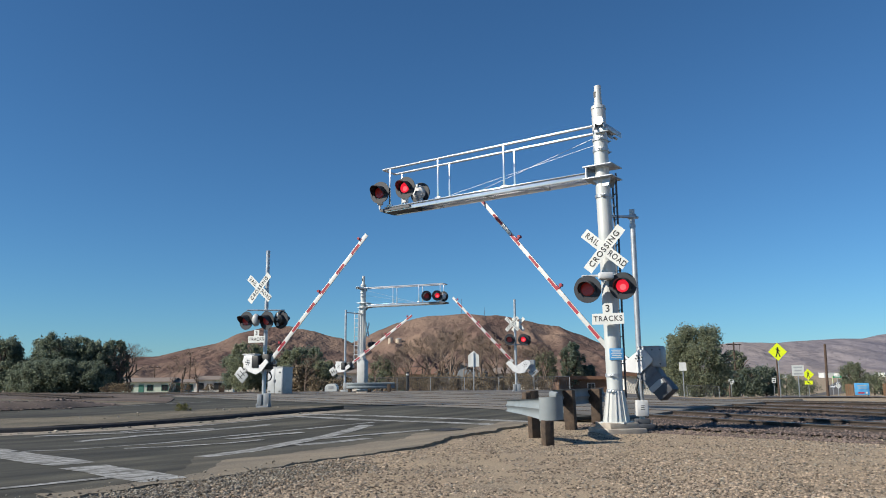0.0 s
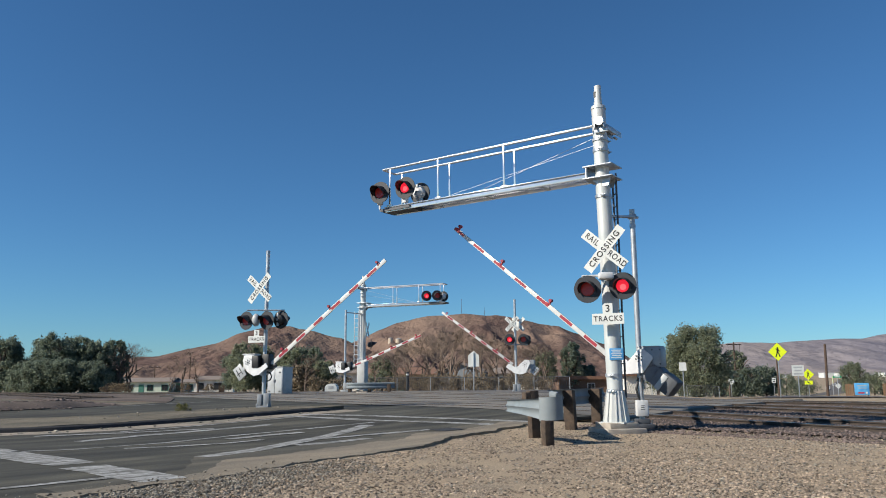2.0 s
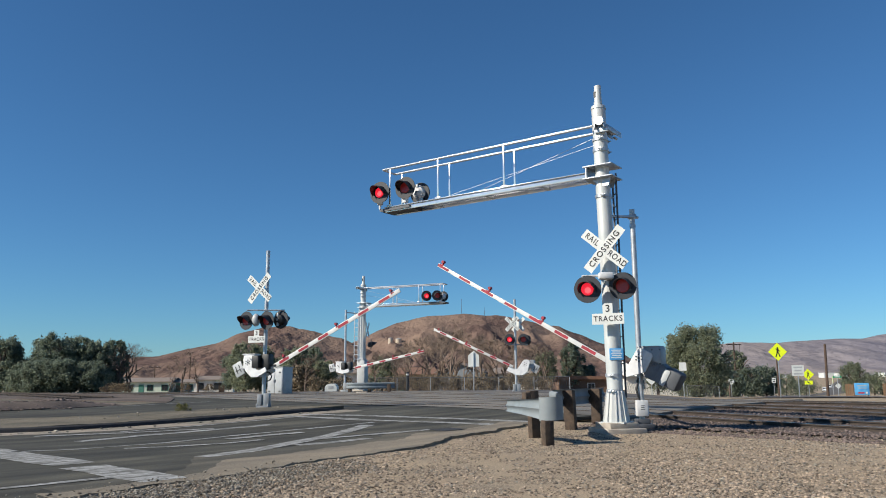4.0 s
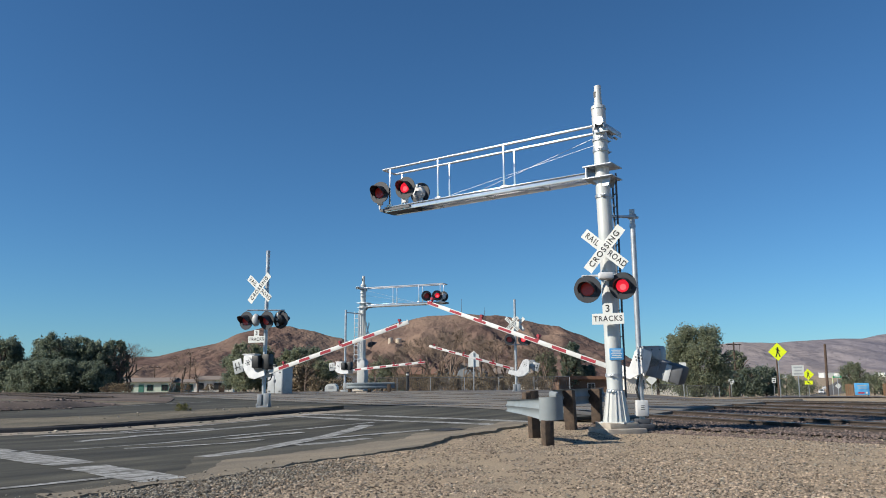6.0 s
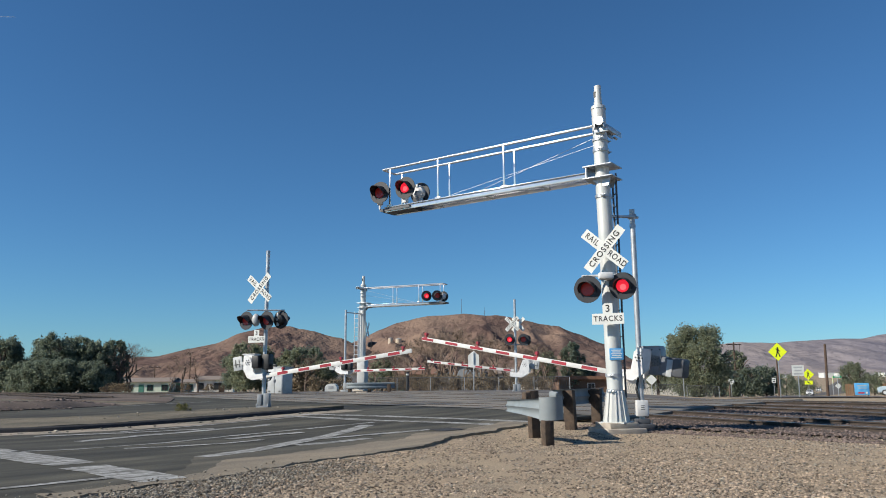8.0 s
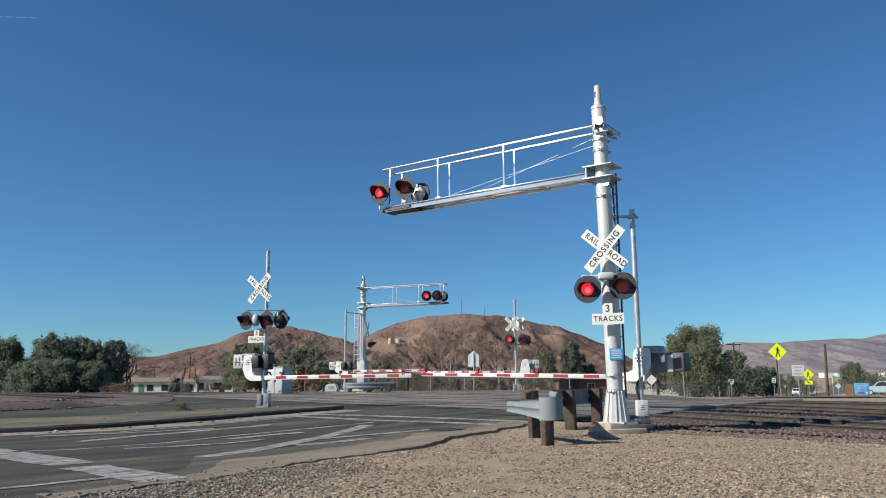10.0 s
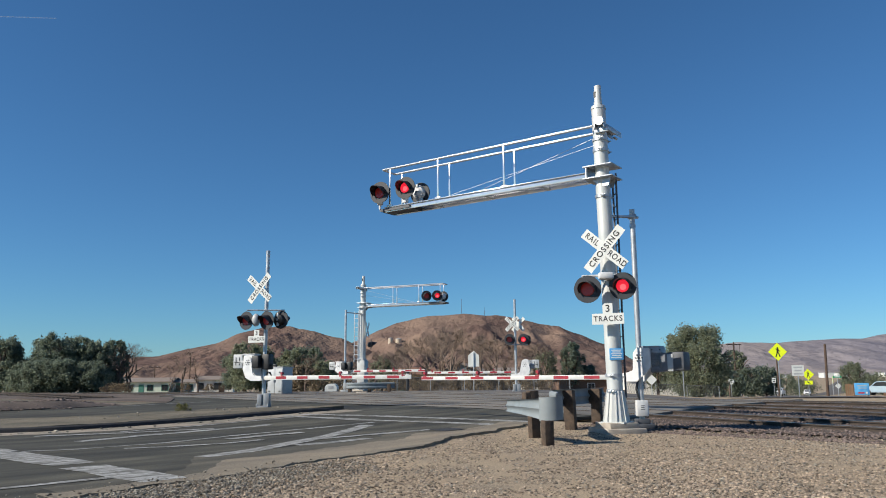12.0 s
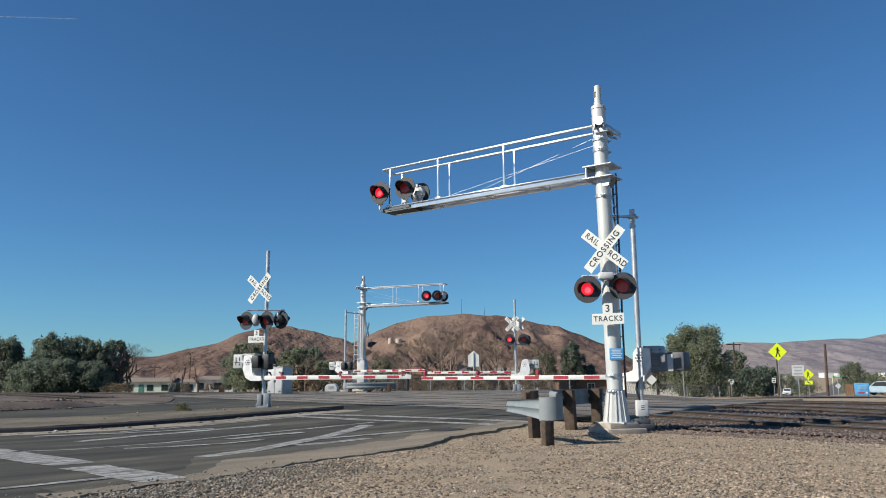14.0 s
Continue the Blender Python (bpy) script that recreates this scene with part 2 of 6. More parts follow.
def dip(x, y):
    """How far the ballast lies below the crossing's surface."""
    v, u = AV.x * x + AV.y * y, AU.x * x + AU.y * y
    return 0.15 * smooth((v - 16.2) / 1.5) * (1 - smooth((v - 30.3) / 1.2)) if -130 < u < 270 else 0.0


def height(x, y):
    """The lie of the land: up to the tracks, then gently down behind them, more so to the east."""
    base = 0.26 * smooth((y - 16) / 9)
    west = base + 0.16 * smooth((y - 25) / 20) - min(max(y - 46, 0), 230) * 0.0155
    east = base - min(max(y - 30, 0), 230) * 0.025
    w = smooth((x / max(y, 1) - 0.12) / 0.25) if y > 20 else 0
    return west * (1 - w) + east * w + 5.5 * smooth((y - 320) / 900) - dip(x, y)


def at(u, v, lift=0.0):
    """A place by its distance along the tracks (u) and across them (v)."""
    x, y = AU.x * u + AV.x * v, AU.y * u + AV.y * v
    return Vector((x, y, height(x, y) + lift))


def paved(u, v, lift=0.0):
    """The same on the paving, which does not dip between the rails."""
    p = at(u, v, lift)
    p.z += dip(p.x, p.y)
    return p


def on(x, y, lift=0.0):
    return Vector((x, y, height(x, y) + lift))


def box(bm, c, s, m=None, bevel=0.0):
    r = bmesh.ops.create_cube(bm, size=1.0, matrix=(m or Matrix()) @ Matrix.Translation(c) @ Matrix.Diagonal((*s, 1)))
    if bevel:
        es = list({e for v in r["verts"] for e in v.link_edges})
        bmesh.ops.bevel(bm, geom=es, offset=bevel, segments=2, affect="EDGES", profile=0.5)
    return r["verts"]


def tube(bm, a, b, r0, r1=None, seg=16):
    a, b = Vector(a), Vector(b)
    r1 = r0 if r1 is None else r1
    q = (b - a).to_track_quat("Z", "Y").to_matrix().to_4x4()
    return bmesh.ops.create_cone(bm, cap_ends=True, segments=seg, radius1=r0, radius2=r1, depth=(b - a).length,
                                 matrix=Matrix.Translation((a + b) / 2) @ q)["verts"]


def prism(bm, pts, thick, m=None):
    """A flat outline in x and z, thick along y, front at y = 0."""
    m = m or Matrix()
    f = [bm.verts.new(m @ Vector((x, 0, z))) for x, z in pts]
    k = [bm.verts.new(m @ Vector((x, thick, z))) for x, z in pts]
    bm.faces.new(f)
    bm.faces.new(k[::-1])
    for i in range(len(pts)):
        j = (i + 1) % len(pts)
        bm.faces.new((f[j], f[i], k[i], k[j]))


def ring_pts(r, n=28):
    return [(r * math.cos(i * math.tau / n), r * math.sin(i * math.tau / n)) for i in range(n)]


def part(name, bm, material, parent=None, label="", m=None, flat=False):
    bmesh.ops.recalc_face_normals(bm, faces=bm.faces)
    me = bpy.data.meshes.new(name)
    bm.to_mesh(me)
    bm.free()
    me.materials.append(material)
    if not flat:
        me.shade_smooth()
        me.set_sharp_from_angle(angle=radians(35))
    ob = new(name, me)
    ob.parent = parent
    if m is not None:
        ob.matrix_basis = m
    if label:
        tagged(ob, label)
    return ob


def thing(name, m, label, category, group="", kind=""):
    ob = new(name)
    ob.matrix_basis = m
    return tagged(ob, label, category, group, kind)


def lettering(name, text, size, parent, m, material=None, stretch=1.0):
    """Raised letters in the built-in font, centred, as a mesh."""
    cu = bpy.data.curves.new(name, "FONT")
    cu.body, cu.size, cu.align_x, cu.align_y, cu.extrude, cu.offset = text, size, "CENTER", "CENTER", 0.001, size * 0.014
    cu.space_character = 1.18
    tmp = bpy.data.objects.new(name, cu)
    scene.collection.objects.link(tmp)
    me = bpy.data.meshes.new_from_object(tmp.evaluated_get(bpy.context.evaluated_depsgraph_get()))
    bpy.data.objects.remove(tmp)
    me.transform(Matrix.Diagonal((stretch, 1, 1, 1)))
    me.materials.clear()
    me.materials.append(material or M_INK)
    ob = new(name, me)
    ob.parent = parent
    ob.matrix_basis = m @ pose(0, 0, 0, 90, 0, 0)
    return ob

# ---- land, roads and tracks ----
def spaced(lo, hi, n, fine):
    k = math.asinh(hi / fine), math.asinh(lo / fine)
    return [fine * math.sinh(k[1] + (k[0] - k[1]) * i / n) for i in range(n + 1)]


def make_ground():
    xs = spaced(-2600, 2600, 150, 6)
    ys = [y + 14 for y in spaced(-250, 2700, 170, 5)]
    verts = [(x, y, height(x, y)) for y in ys for x in xs]
    n = len(xs)
    faces = [(j * n + i, j * n + i + 1, (j + 1) * n + i + 1, (j + 1) * n + i) for j in range(len(ys) - 1) for i in range(n - 1)]
    me = bpy.data.meshes.new("ground")
    me.from_pydata(verts, [], faces)
    me.materials.append(M_GROUND)
    me.shade_smooth()
    tagged(new("ground", me), "sandy tan desert ground with loose gravel", "ground", kind="structure")


def sheet(name, lo, hi, v0, v1, material, label, category, lift=0.02, dv=0.5, nu=20, rough=0.0, skirt=0.06, place=paved):
    """A paved strip that follows the land between two edges u = lo(v) and u = hi(v), with worn edges and sides."""
    bm = bmesh.new()
    rows = []
    k = int((v1 - v0) / dv)
    for j in range(k + 1):
        v = v0 + (v1 - v0) * j / k
        a = lo(v) + rough * (noise.noise((v * 1.1, 3.1, 0)) + 0.5 * noise.noise((v * 4.3, 7.7, 0)))
        b = hi(v) + rough * (noise.noise((v * 0.9, 9.1, 0)) + 0.5 * noise.noise((v * 4.1, 5.7, 0)))
        us = [a + (b - a) * i / nu for i in range(nu + 1)]
        row = [bm.verts.new(place(a, v, -skirt))] + [bm.verts.new(place(u, v, lift)) for u in us] + [bm.verts.new(place(b, v, -skirt))]
        rows.append(row)
    for p, q in zip(rows, rows[1:]):
        for i in range(len(p) - 1):
            bm.faces.new((p[i], p[i + 1], q[i + 1], q[i]))
    ob = part(name, bm, material)
    return tagged(ob, label, category, kind="structure")


def along(pairs, v):
    """Straight runs between (v, value) pairs."""
    if v <= pairs[0][0]:
        return pairs[0][1]
    for (a, p), (b, q) in zip(pairs, pairs[1:]):
        if v <= b:
            return p + (q - p) * (v - a) / (b - a)
    return pairs[-1][1]


EDGE = ((-14, 8.0), (3.2, 8.42), (4.7, 8.75), (6.3, 9.2), (7.7, 9.52), (9.0, 9.72), (10.0, 10.02), (11.3, 10.66), (12.6, 11.06), (14.8, 11.6), (18, 11.7))
KERB = ((-14, 24.5), (3.0, 20.4), (5.7, 19.4), (6.7, 19.0), (8.0, 18.75), (9.5, 18.62), (11.0, 18.58), (12.7, 18.64), (15.2, 18.66))
BACK = ((-14, 27.5), (3.0, 24.8), (6.9, 23.4), (8.0, 22.7), (9.3, 22.3), (12.0, 22.2), (14.6, 22.3))
FAR_EDGE = ((-14, 26.6), (8.0, 26.9), (9.5, 27.1), (11.9, 28.3), (14.7, 29.8), (16.5, 33.0), (17.9, 36.9))


def right_edge(v):
    return along(EDGE, v)


make_ground()
sheet("road", right_edge, lambda v: along(KERB, v) + 0.02, -14, 17.9, M_ROAD, "worn grey asphalt approach road with oil streaks", "road", rough=0.22, nu=24, dv=0.3)
sheet("road_opposite", lambda v: along(BACK, v) - 0.1, lambda v: along(FAR_EDGE, v), -14, 17.9, M_ROAD, "worn asphalt opposite carriageway", "road", rough=0.1)
sheet("road_crossing", lambda v: 10.6 + 0.02 * (v - 18), lambda v: 37.0, 17.9, 31.5, M_PANEL, "dusty asphalt and panels between the rails", "road", lift=0.032, rough=0.05, skirt=0.2)
sheet("road_beyond", lambda v: 13.0 + 0.75 * (v - 31.5), lambda v: 44.0, 31.5, 50, M_ROAD_FAR, "pale far asphalt road beyond the tracks", "road", lift=0.034, rough=0.1, dv=0.8)

sheet("road_between", lambda v: 18.4, lambda v: 24.9, 14.3, 17.9, M_ROAD, "worn asphalt between the carriageways", "road", lift=0.015, rough=0.1, nu=8)
sheet("verge", lambda v: along(FAR_EDGE, v) - 0.05, lambda v: 130.0, -14, 14.6, M_DIRT, "grey-brown dirt verge beside the tracks", "ground", lift=0.012, nu=60, rough=0.1)


def kerb_and_island():
    def lo(v):
        return along(KERB, v)

    def mound(u, v, lift):
        f = smooth((u - lo(v)) / max(along(BACK, v) - lo(v), 0.5))
        return paved(u, v, lift + 0.10 * (1 - f) + 0.012 * noise.noise((u * 1.7, v * 1.7, 5)))
    sheet("island", lambda v: lo(v) + 0.10, lambda v: along(BACK, v), -14, 15.0, M_DIRT, "dusty grey-brown dirt traffic island", "island", lift=0.034, rough=0.05, skirt=0.16, nu=14, dv=0.25, place=mound)
    sheet("gutter", lambda v: lo(v) - 0.85, lambda v: lo(v) - 0.02, -14, 15.0, M_GUTTER, "pale dust and grit along the kerb", "ground", lift=0.026, rough=0.16, nu=4, dv=0.2)
    bm = bmesh.new()
    prev = None
    for j in range(141):
        v = -14 + 29.4 * j / 140
        u = lo(v) + 0.05 * noise.noise((v * 0.8, 2, 0)) + 0.02 * noise.noise((v * 4.0, 7, 0))
        h = (0.125 + 0.012 * noise.noise((v * 1.3, 4, 0))) * (1 - 0.75 * smooth((v - 13.6) / 1.8))
        ring = [bm.verts.new(paved(u + a, v, b)) for a, b in ((-0.04, 0.0), (-0.015, h - 0.025), (0.02, h), (0.15, h), (0.2, 0.0))]
        if prev:
            for i in range(4):
                bm.faces.new((prev[i], prev[i + 1], ring[i + 1], ring[i]))
        prev = ring
    bm.faces.new(prev)
    tagged(part("kerb", bm, M_KERB), "low dark asphalt kerb along the island, face shade in its colour", "kerb", kind="structure")


kerb_and_island()


def line(u0, v0, u1, v1, width, lift=0.027):
    bm = bmesh.new()
    d = Vector((u1 - u0, v1 - v0))
    nrm = Vector((-d.y, d.x)).normalized() * width / 2
    k = max(2, int(d.length / 0.16))
    prev = None
    for i in range(k + 1):
        f = i / k
        w = 1 + 0.25 * noise.noise((u0 + f * d.length * 0.9, v0 * 3, 0.5))
        c = Vector((u0, v0)) + d * f
        a, b = c + nrm * w, c - nrm * w
        pair = [bm.verts.new(paved(a.x, a.y, lift)), bm.verts.new(paved(b.x, b.y, lift))]
        if prev:
            bm.faces.new((prev[0], prev[1], pair[1], pair[0]))
        prev = pair
    for f in bm.faces:
        if f.normal.z < 0:
            f.normal_flip()
    ob = part("road_marking", bm, M_PAINTLINE, flat=True)
    return tagged(ob, "worn white road paint", "road marking", "markings on the approach road", kind="structure")


def stroke(pts, width, lift=0.027):
    for k, (a, b) in enumerate(zip(pts, pts[1:])):
        line(*a, *b, width, lift + 0.0006 * (k % 2))


line(15.4, 4.12, 11.62, 4.40, 0.66)
line(11.2, 4.36, 8.95, 4.46, 0.58)
stroke(((9.5, -6), (9.66, 2.9), (9.70, 4.1)), 0.15)
stroke(((14.45, 4.4), (14.05, 5.3), (14.15, 7.05), (14.7, 8.65), (14.86, 10.1), (14.9, 12.9)), 0.15)
stroke(((15.75, 6.0), (16.3, 7.5), (16.38, 10.8)), 0.30, 0.029)
stroke(((17.9, 5.9), (17.2, 7.6), (16.6, 9.4)), 0.22, 0.031)
stroke(((13.55, 5.95), (13.25, 6.64), (13.1, 7.7), (13.3, 8.6)), 0.20, 0.029)
stroke(((11.12, 6.1), (11.5, 7.3), (12.75, 9.5), (14.5, 12.35)), 0.34)
stroke(((13.95, 8.2), (14.2, 9.25), (14.22, 10.2)), 0.28, 0.031)
stroke(((11.75, 8.3), (11.72, 9.15), (11.95, 10.2)), 0.28)
stroke(((12.55, 9.1), (12.62, 10.6), (12.5, 12.5)), 0.24, 0.031)
stroke(((18.3, 13.0), (16.26, 14.0), (14.0, 14.85), (12.0, 15.5)), 0.34)
stroke(((18.2, 12.4), (15.3, 13.2), (13.3, 14.05), (11.6, 14.55)), 0.34)
line(17.55, 7.6, 17.6, 12.6, 0.13)
line(27.4, 11.0, 28.6, 16.0, 0.12)

TRACKS = (19.75, 24.0, 28.3)


def long_profile(name, pts, v, u0, u1, du, material, lift=0.0):
    bm = bmesh.new()
    prev = None
    k = int((u1 - u0) / du)
    for j in range(k + 1):
        u = u0 + (u1 - u0) * j / k
        ring = [bm.verts.new(at(u, v + a, b + lift)) for a, b in pts]
        if prev:
            for i in range(len(ring)):
                n = (i + 1) % len(ring)
                bm.faces.new((prev[i], prev[n], ring[n], ring[i]))
        prev = ring
    return part(name, bm, material)


def make_siding():
    """A siding that ends at the road, west of the crossing."""
    sd = thing("railway_siding", Matrix(), "rusty siding track ending beside the road", "railway track")
    for s in (-0.75, 0.75):
        long_profile("rail", [(-0.06, 0), (0.06, 0), (0.012, 0.03), (0.035, 0.14), (0.035, 0.17), (-0.035, 0.17), (-0.035, 0.14), (-0.012, 0.03)], 14.6 + s, 36.5, 250, 2.0, M_RAIL, lift=-0.06).parent = sd
    bm = bmesh.new()
    box(bm, (0, 0, 0), (0.23, 2.6, 0.16))
    me = bpy.data.meshes.new("tie")
    bm.to_mesh(me)
    bm.free()
    me.materials.append(M_TIE)
    for k in range(60):
        p = at(36.8 + k * 0.55, 14.6, -0.02)
        t = new("tie", me)
        t.matrix_basis = pose(p.x, p.y, p.z, 0, 0, math.degrees(math.atan2(AU.y, AU.x)))
        t.parent = sd


def make_tracks():
    rail_pts = [(-0.07, 0), (0.07, 0), (0.07, 0.02), (0.012, 0.04), (0.012, 0.13), (0.037, 0.14), (0.037, 0.172), (-0.037, 0.172), (-0.037, 0.14), (-0.012, 0.13), (-0.012, 0.04), (-0.07, 0.02)]
    head = [(-0.03, 0.168), (0.03, 0.168), (0.03, 0.176), (-0.03, 0.176)]
    bed = [(-1.9, -0.1), (1.9, -0.1), (1.6, 0.03), (-1.6, 0.03)]
    for n, v in enumerate(TRACKS):
        trk = thing("railway_track", Matrix(), "rusty steel rails on dark timber ties in brown ballast", "railway track", "three parallel tracks")
        for u0, u1, du, lift in ((-120, 10.6, 1.5, 0.0), (37, 260, 3, 0.0)):
            long_profile("ballast_bed", bed, v, u0, u1, du, M_BALLAST).parent = trk
        for s in (-0.75, 0.75):
            r = long_profile("rail", rail_pts, v + s, -120, 260, 2.0, M_RAIL, lift=0.03)
            r.parent = trk
            h = long_profile("rail_head", head, v + s, -120, 260, 2.0, M_RAILTOP, lift=0.03)
            h.parent = r
        me = bpy.data.meshes.new("tie")
        bm = bmesh.new()
        box(bm, (0, 0, 0), (0.23, 2.6, 0.16))
        bm.to_mesh(me)
        bm.free()
        me.materials.append(M_TIE)
        rz = math.degrees(math.atan2(AU.y, AU.x))
        for k in range(60):
            u = 10.2 - k * 0.55
            t = new("tie", me)
            p = at(u, v, -0.056)
            t.matrix_basis = pose(p.x, p.y, p.z, 0, 0, rz)
            t.parent = trk
        for k in range(30):
            u = 37.6 + k * 0.55
            t = new("tie", me)
            p = at(u, v, -0.056)
            t.matrix_basis = pose(p.x, p.y, p.z, 0, 0, rz)
            t.parent = trk


make_tracks()
make_siding()
def filled(u, v, lift):
    """Beside the road the ballast is filled to just under the rail heads."""
    return at(u, v, lift + 0.11 * smooth((v - 15.9) / 1.3))


sheet("ballast_field", lambda v: -110, lambda v: 10.65, 16.4, 30.6, M_BALLAST, "dark brown ballast round the tracks", "ballast", lift=0.0, nu=60, rough=0.1, place=filled)


sheet("ballast_field_west", lambda v: 36.8 if v > 17.9 else along(FAR_EDGE, v) - 0.3 if v > 14.1 else max(29.2, 31.5 + (14.1 - v) / 0.30), lambda v: 250, 9.0, 30.6, M_BALLAST, "dark brown ballast round the tracks", "ballast", lift=0.04, nu=80, rough=0.1, place=filled)
M_DUST = asphalt_mat("dusty_shoulder", (0.24, 0.205, 0.155), (0.17, 0.15, 0.118), (0.285, 0.24, 0.18))
M_DUSTTHIN = asphalt_mat("thinly_dusted_asphalt", (0.118, 0.108, 0.085), (0.078, 0.074, 0.06), (0.165, 0.147, 0.113))


def broken(u, v, lift):
    """The edge of the asphalt stands up where it has broken away."""
    up = 0.028 * smooth((v - 8.4) / 1.6) * (1 - smooth((v - 14.8) / 2)) * (1 - smooth((u - right_edge(v)) / 0.9))
    return paved(u, v, lift + up)


sheet("road_dust", lambda v: right_edge(v) + 0.3, lambda v: right_edge(v) + 1.0 + 1.0 * smooth((v - 4.6) / 2) - 0.7 * smooth((v - 11) / 3), 3.2, 15.2, M_DUSTTHIN, "thin dust lying on the asphalt", "road", lift=0.0225, dv=0.1, nu=8, rough=0.4, skirt=0.0)
sheet("road_shoulder", lambda v: right_edge(v) - 0.05, lambda v: right_edge(v) + 0.45 + 0.75 * smooth((v - 4.6) / 2) - 0.4 * smooth((v - 11) / 3), 3.0, 15.2, M_DUST, "dust-covered broken edge of the asphalt", "road", lift=0.0245, dv=0.1, nu=8, rough=0.28, place=broken)
sheet("tar_patch", lambda v: 11.95, lambda v: 12.5, 12.4, 13.1, M_KERB, "dark tar patch in the asphalt", "road", lift=0.032, dv=0.1, nu=4, rough=0.1, skirt=-0.02)


def stone_mesh(seed):
    rnd = random.Random(seed)
    bm = bmesh.new()
    bmesh.ops.create_icosphere(bm, subdivisions=1, radius=1)
    for v in bm.verts:
        v.co *= 0.75 + 0.5 * rnd.random()
        v.co.z *= 0.7
    vs = [tuple(v.co) for v in bm.verts]
    fs = [tuple(v.index for v in f.verts) for f in bm.faces]
    bm.free()
    return vs, fs


STONES = [stone_mesh(i) for i in range(8)]


def scatter(name, places, material, label, category):
    """Loose stones, joined: places are (x, y, z, size)."""
    rng = np.random.default_rng(7)
    pl = np.array(places)
    kind = rng.integers(0, len(STONES), len(pl))
    turn = rng.random(len(pl)) * math.tau
    verts, faces, base = [], [], 0
    for k, (vs, fs) in enumerate(STONES):
        q, a = pl[kind == k], turn[kind == k]
        v = np.array(vs)
        ca, sa, size = np.cos(a)[:, None], np.sin(a)[:, None], q[:, 3:4]
        x = q[:, 0:1] + size * (ca * v[:, 0] - sa * v[:, 1])
        y = q[:, 1:2] + size * (sa * v[:, 0] + ca * v[:, 1])
        z = q[:, 2:3] + size * (0.9 * v[:, 2] + 0.2)
        verts.append(np.stack((x, y, z), -1).reshape(-1, 3))
        faces.append((np.array(fs)[None] + (base + np.arange(len(q)) * len(v))[:, None, None]).reshape(-1, 3))
        base += len(q) * len(v)
    me = bpy.data.meshes.new(name)
    me.from_pydata(np.concatenate(verts).tolist(), [], np.concatenate(faces).tolist())
    me.materials.append(material)
    return tagged(new(name, me), label, category, kind="stuff")


def gravel():
    rnd = random.Random(3)
    near, grey, bal = [], [], []
    while len(near) + len(grey) < 84000:
        y = 6.6 + 12.5 * rnd.random() ** 1.6
        x = y * (rnd.random() * 1.35 - 0.68)
        u, v = AU.x * x + AU.y * y, AV.x * x + AV.y * y
        over = u - right_edge(v) + 0.10 - 0.25 * noise.noise((v * 2, 0, 0))
        if v > 17.0 or over > 0.6 or over > 0 and rnd.random() > 0.07 * (1 - over / 0.6):
            continue
        edge = right_edge(v) - u
        bank = smooth((1.8 - edge) / 1.2) * (1 - smooth((v - 6.0) / 2.0))
        east = smooth((x - 1.8) / 2.5) * (0.5 + 0.5 * noise.noise((x * 0.8, y * 0.8, 9.0)))
        bare = smooth((x + 1.6) / 1.2) * (1 - smooth((x - 1.0) / 1.2))
        d = 0.5 * noise.noise((x * 0.5, y * 0.5, 1.0)) + 0.75 * noise.noise((x * 2.3, y * 2.3, 4.0)) + 1.3 * bank + 0.12 * east - 0.1 * bare
        if d < rnd.random() * 1.25 - 0.55:
            continue
        size = 0.005 + 0.018 * rnd.random() ** 2.6 + (0.012 * rnd.random() if rnd.random() < 0.05 else 0)
        p = (x, y, height(x, y) + (0.026 if over > 0 else 0) + 0.03 * bank * rnd.random(), size)
        (grey if rnd.random() < 0.15 + 0.75 * bank + 0.35 * smooth((x - 5) / 2) else near).append(p)
    scatter("gravel", near, M_STONE, "loose tan and brown gravel stones", "gravel")
    scatter("gravel", grey, M_GREYSTONE, "loose grey gravel stones banked against the road", "gravel")
    while len(bal) < 15000:
        v = 15.2 + 15.2 * rnd.random() ** 2.1
        u = 10.6 - 17 * rnd.random()
        if any(abs(v - t - s) < 0.09 for t in TRACKS for s in (-0.75, 0.75)):
            continue
        p = filled(u, v, 0.005)
        bal.append((p.x, p.y, p.z, 0.014 + 0.02 * rnd.random()))
    for _ in range(6000):
        v = -6 + 18.3 * rnd.random() ** 0.6
        f = smooth((12.6 - v) / 2.8)
        across = rnd.gauss(0, 0.4)
        u = along(FAR_EDGE, v) + 0.75 + 0.15 * (11.7 - v) * across * 0.4 + across * (0.3 + 0.6 * f)
        p = paved(u, v, 0.02 + 0.27 * f * max(0, 1 - abs(across) / 1.0) * (0.6 + 0.4 * rnd.random()))
        bal.append((p.x, p.y, p.z, 0.02 + 0.045 * rnd.random()))
    grit = []
    for _ in range(420):
        v = 3 + 11.5 * rnd.random()
        u = along(KERB, v) + (-0.1 - 0.5 * rnd.random() ** 2 if rnd.random() < 0.6 else 0.4 + 3.2 * rnd.random())
        p = paved(u, v, 0.03 if u < along(KERB, v) else 0.05 + 0.07 * (1 - smooth((u - along(KERB, v)) / 3.5)))
        grit.append((p.x, p.y, p.z - 0.005, 0.008 + 0.045 * rnd.random() ** 6))
    scatter("gravel", grit, M_GREYSTONE, "loose stones along the kerb and island", "gravel")
    scatter("ballast", bal, M_BSTONE, "purple-brown crushed ballast stones", "ballast")


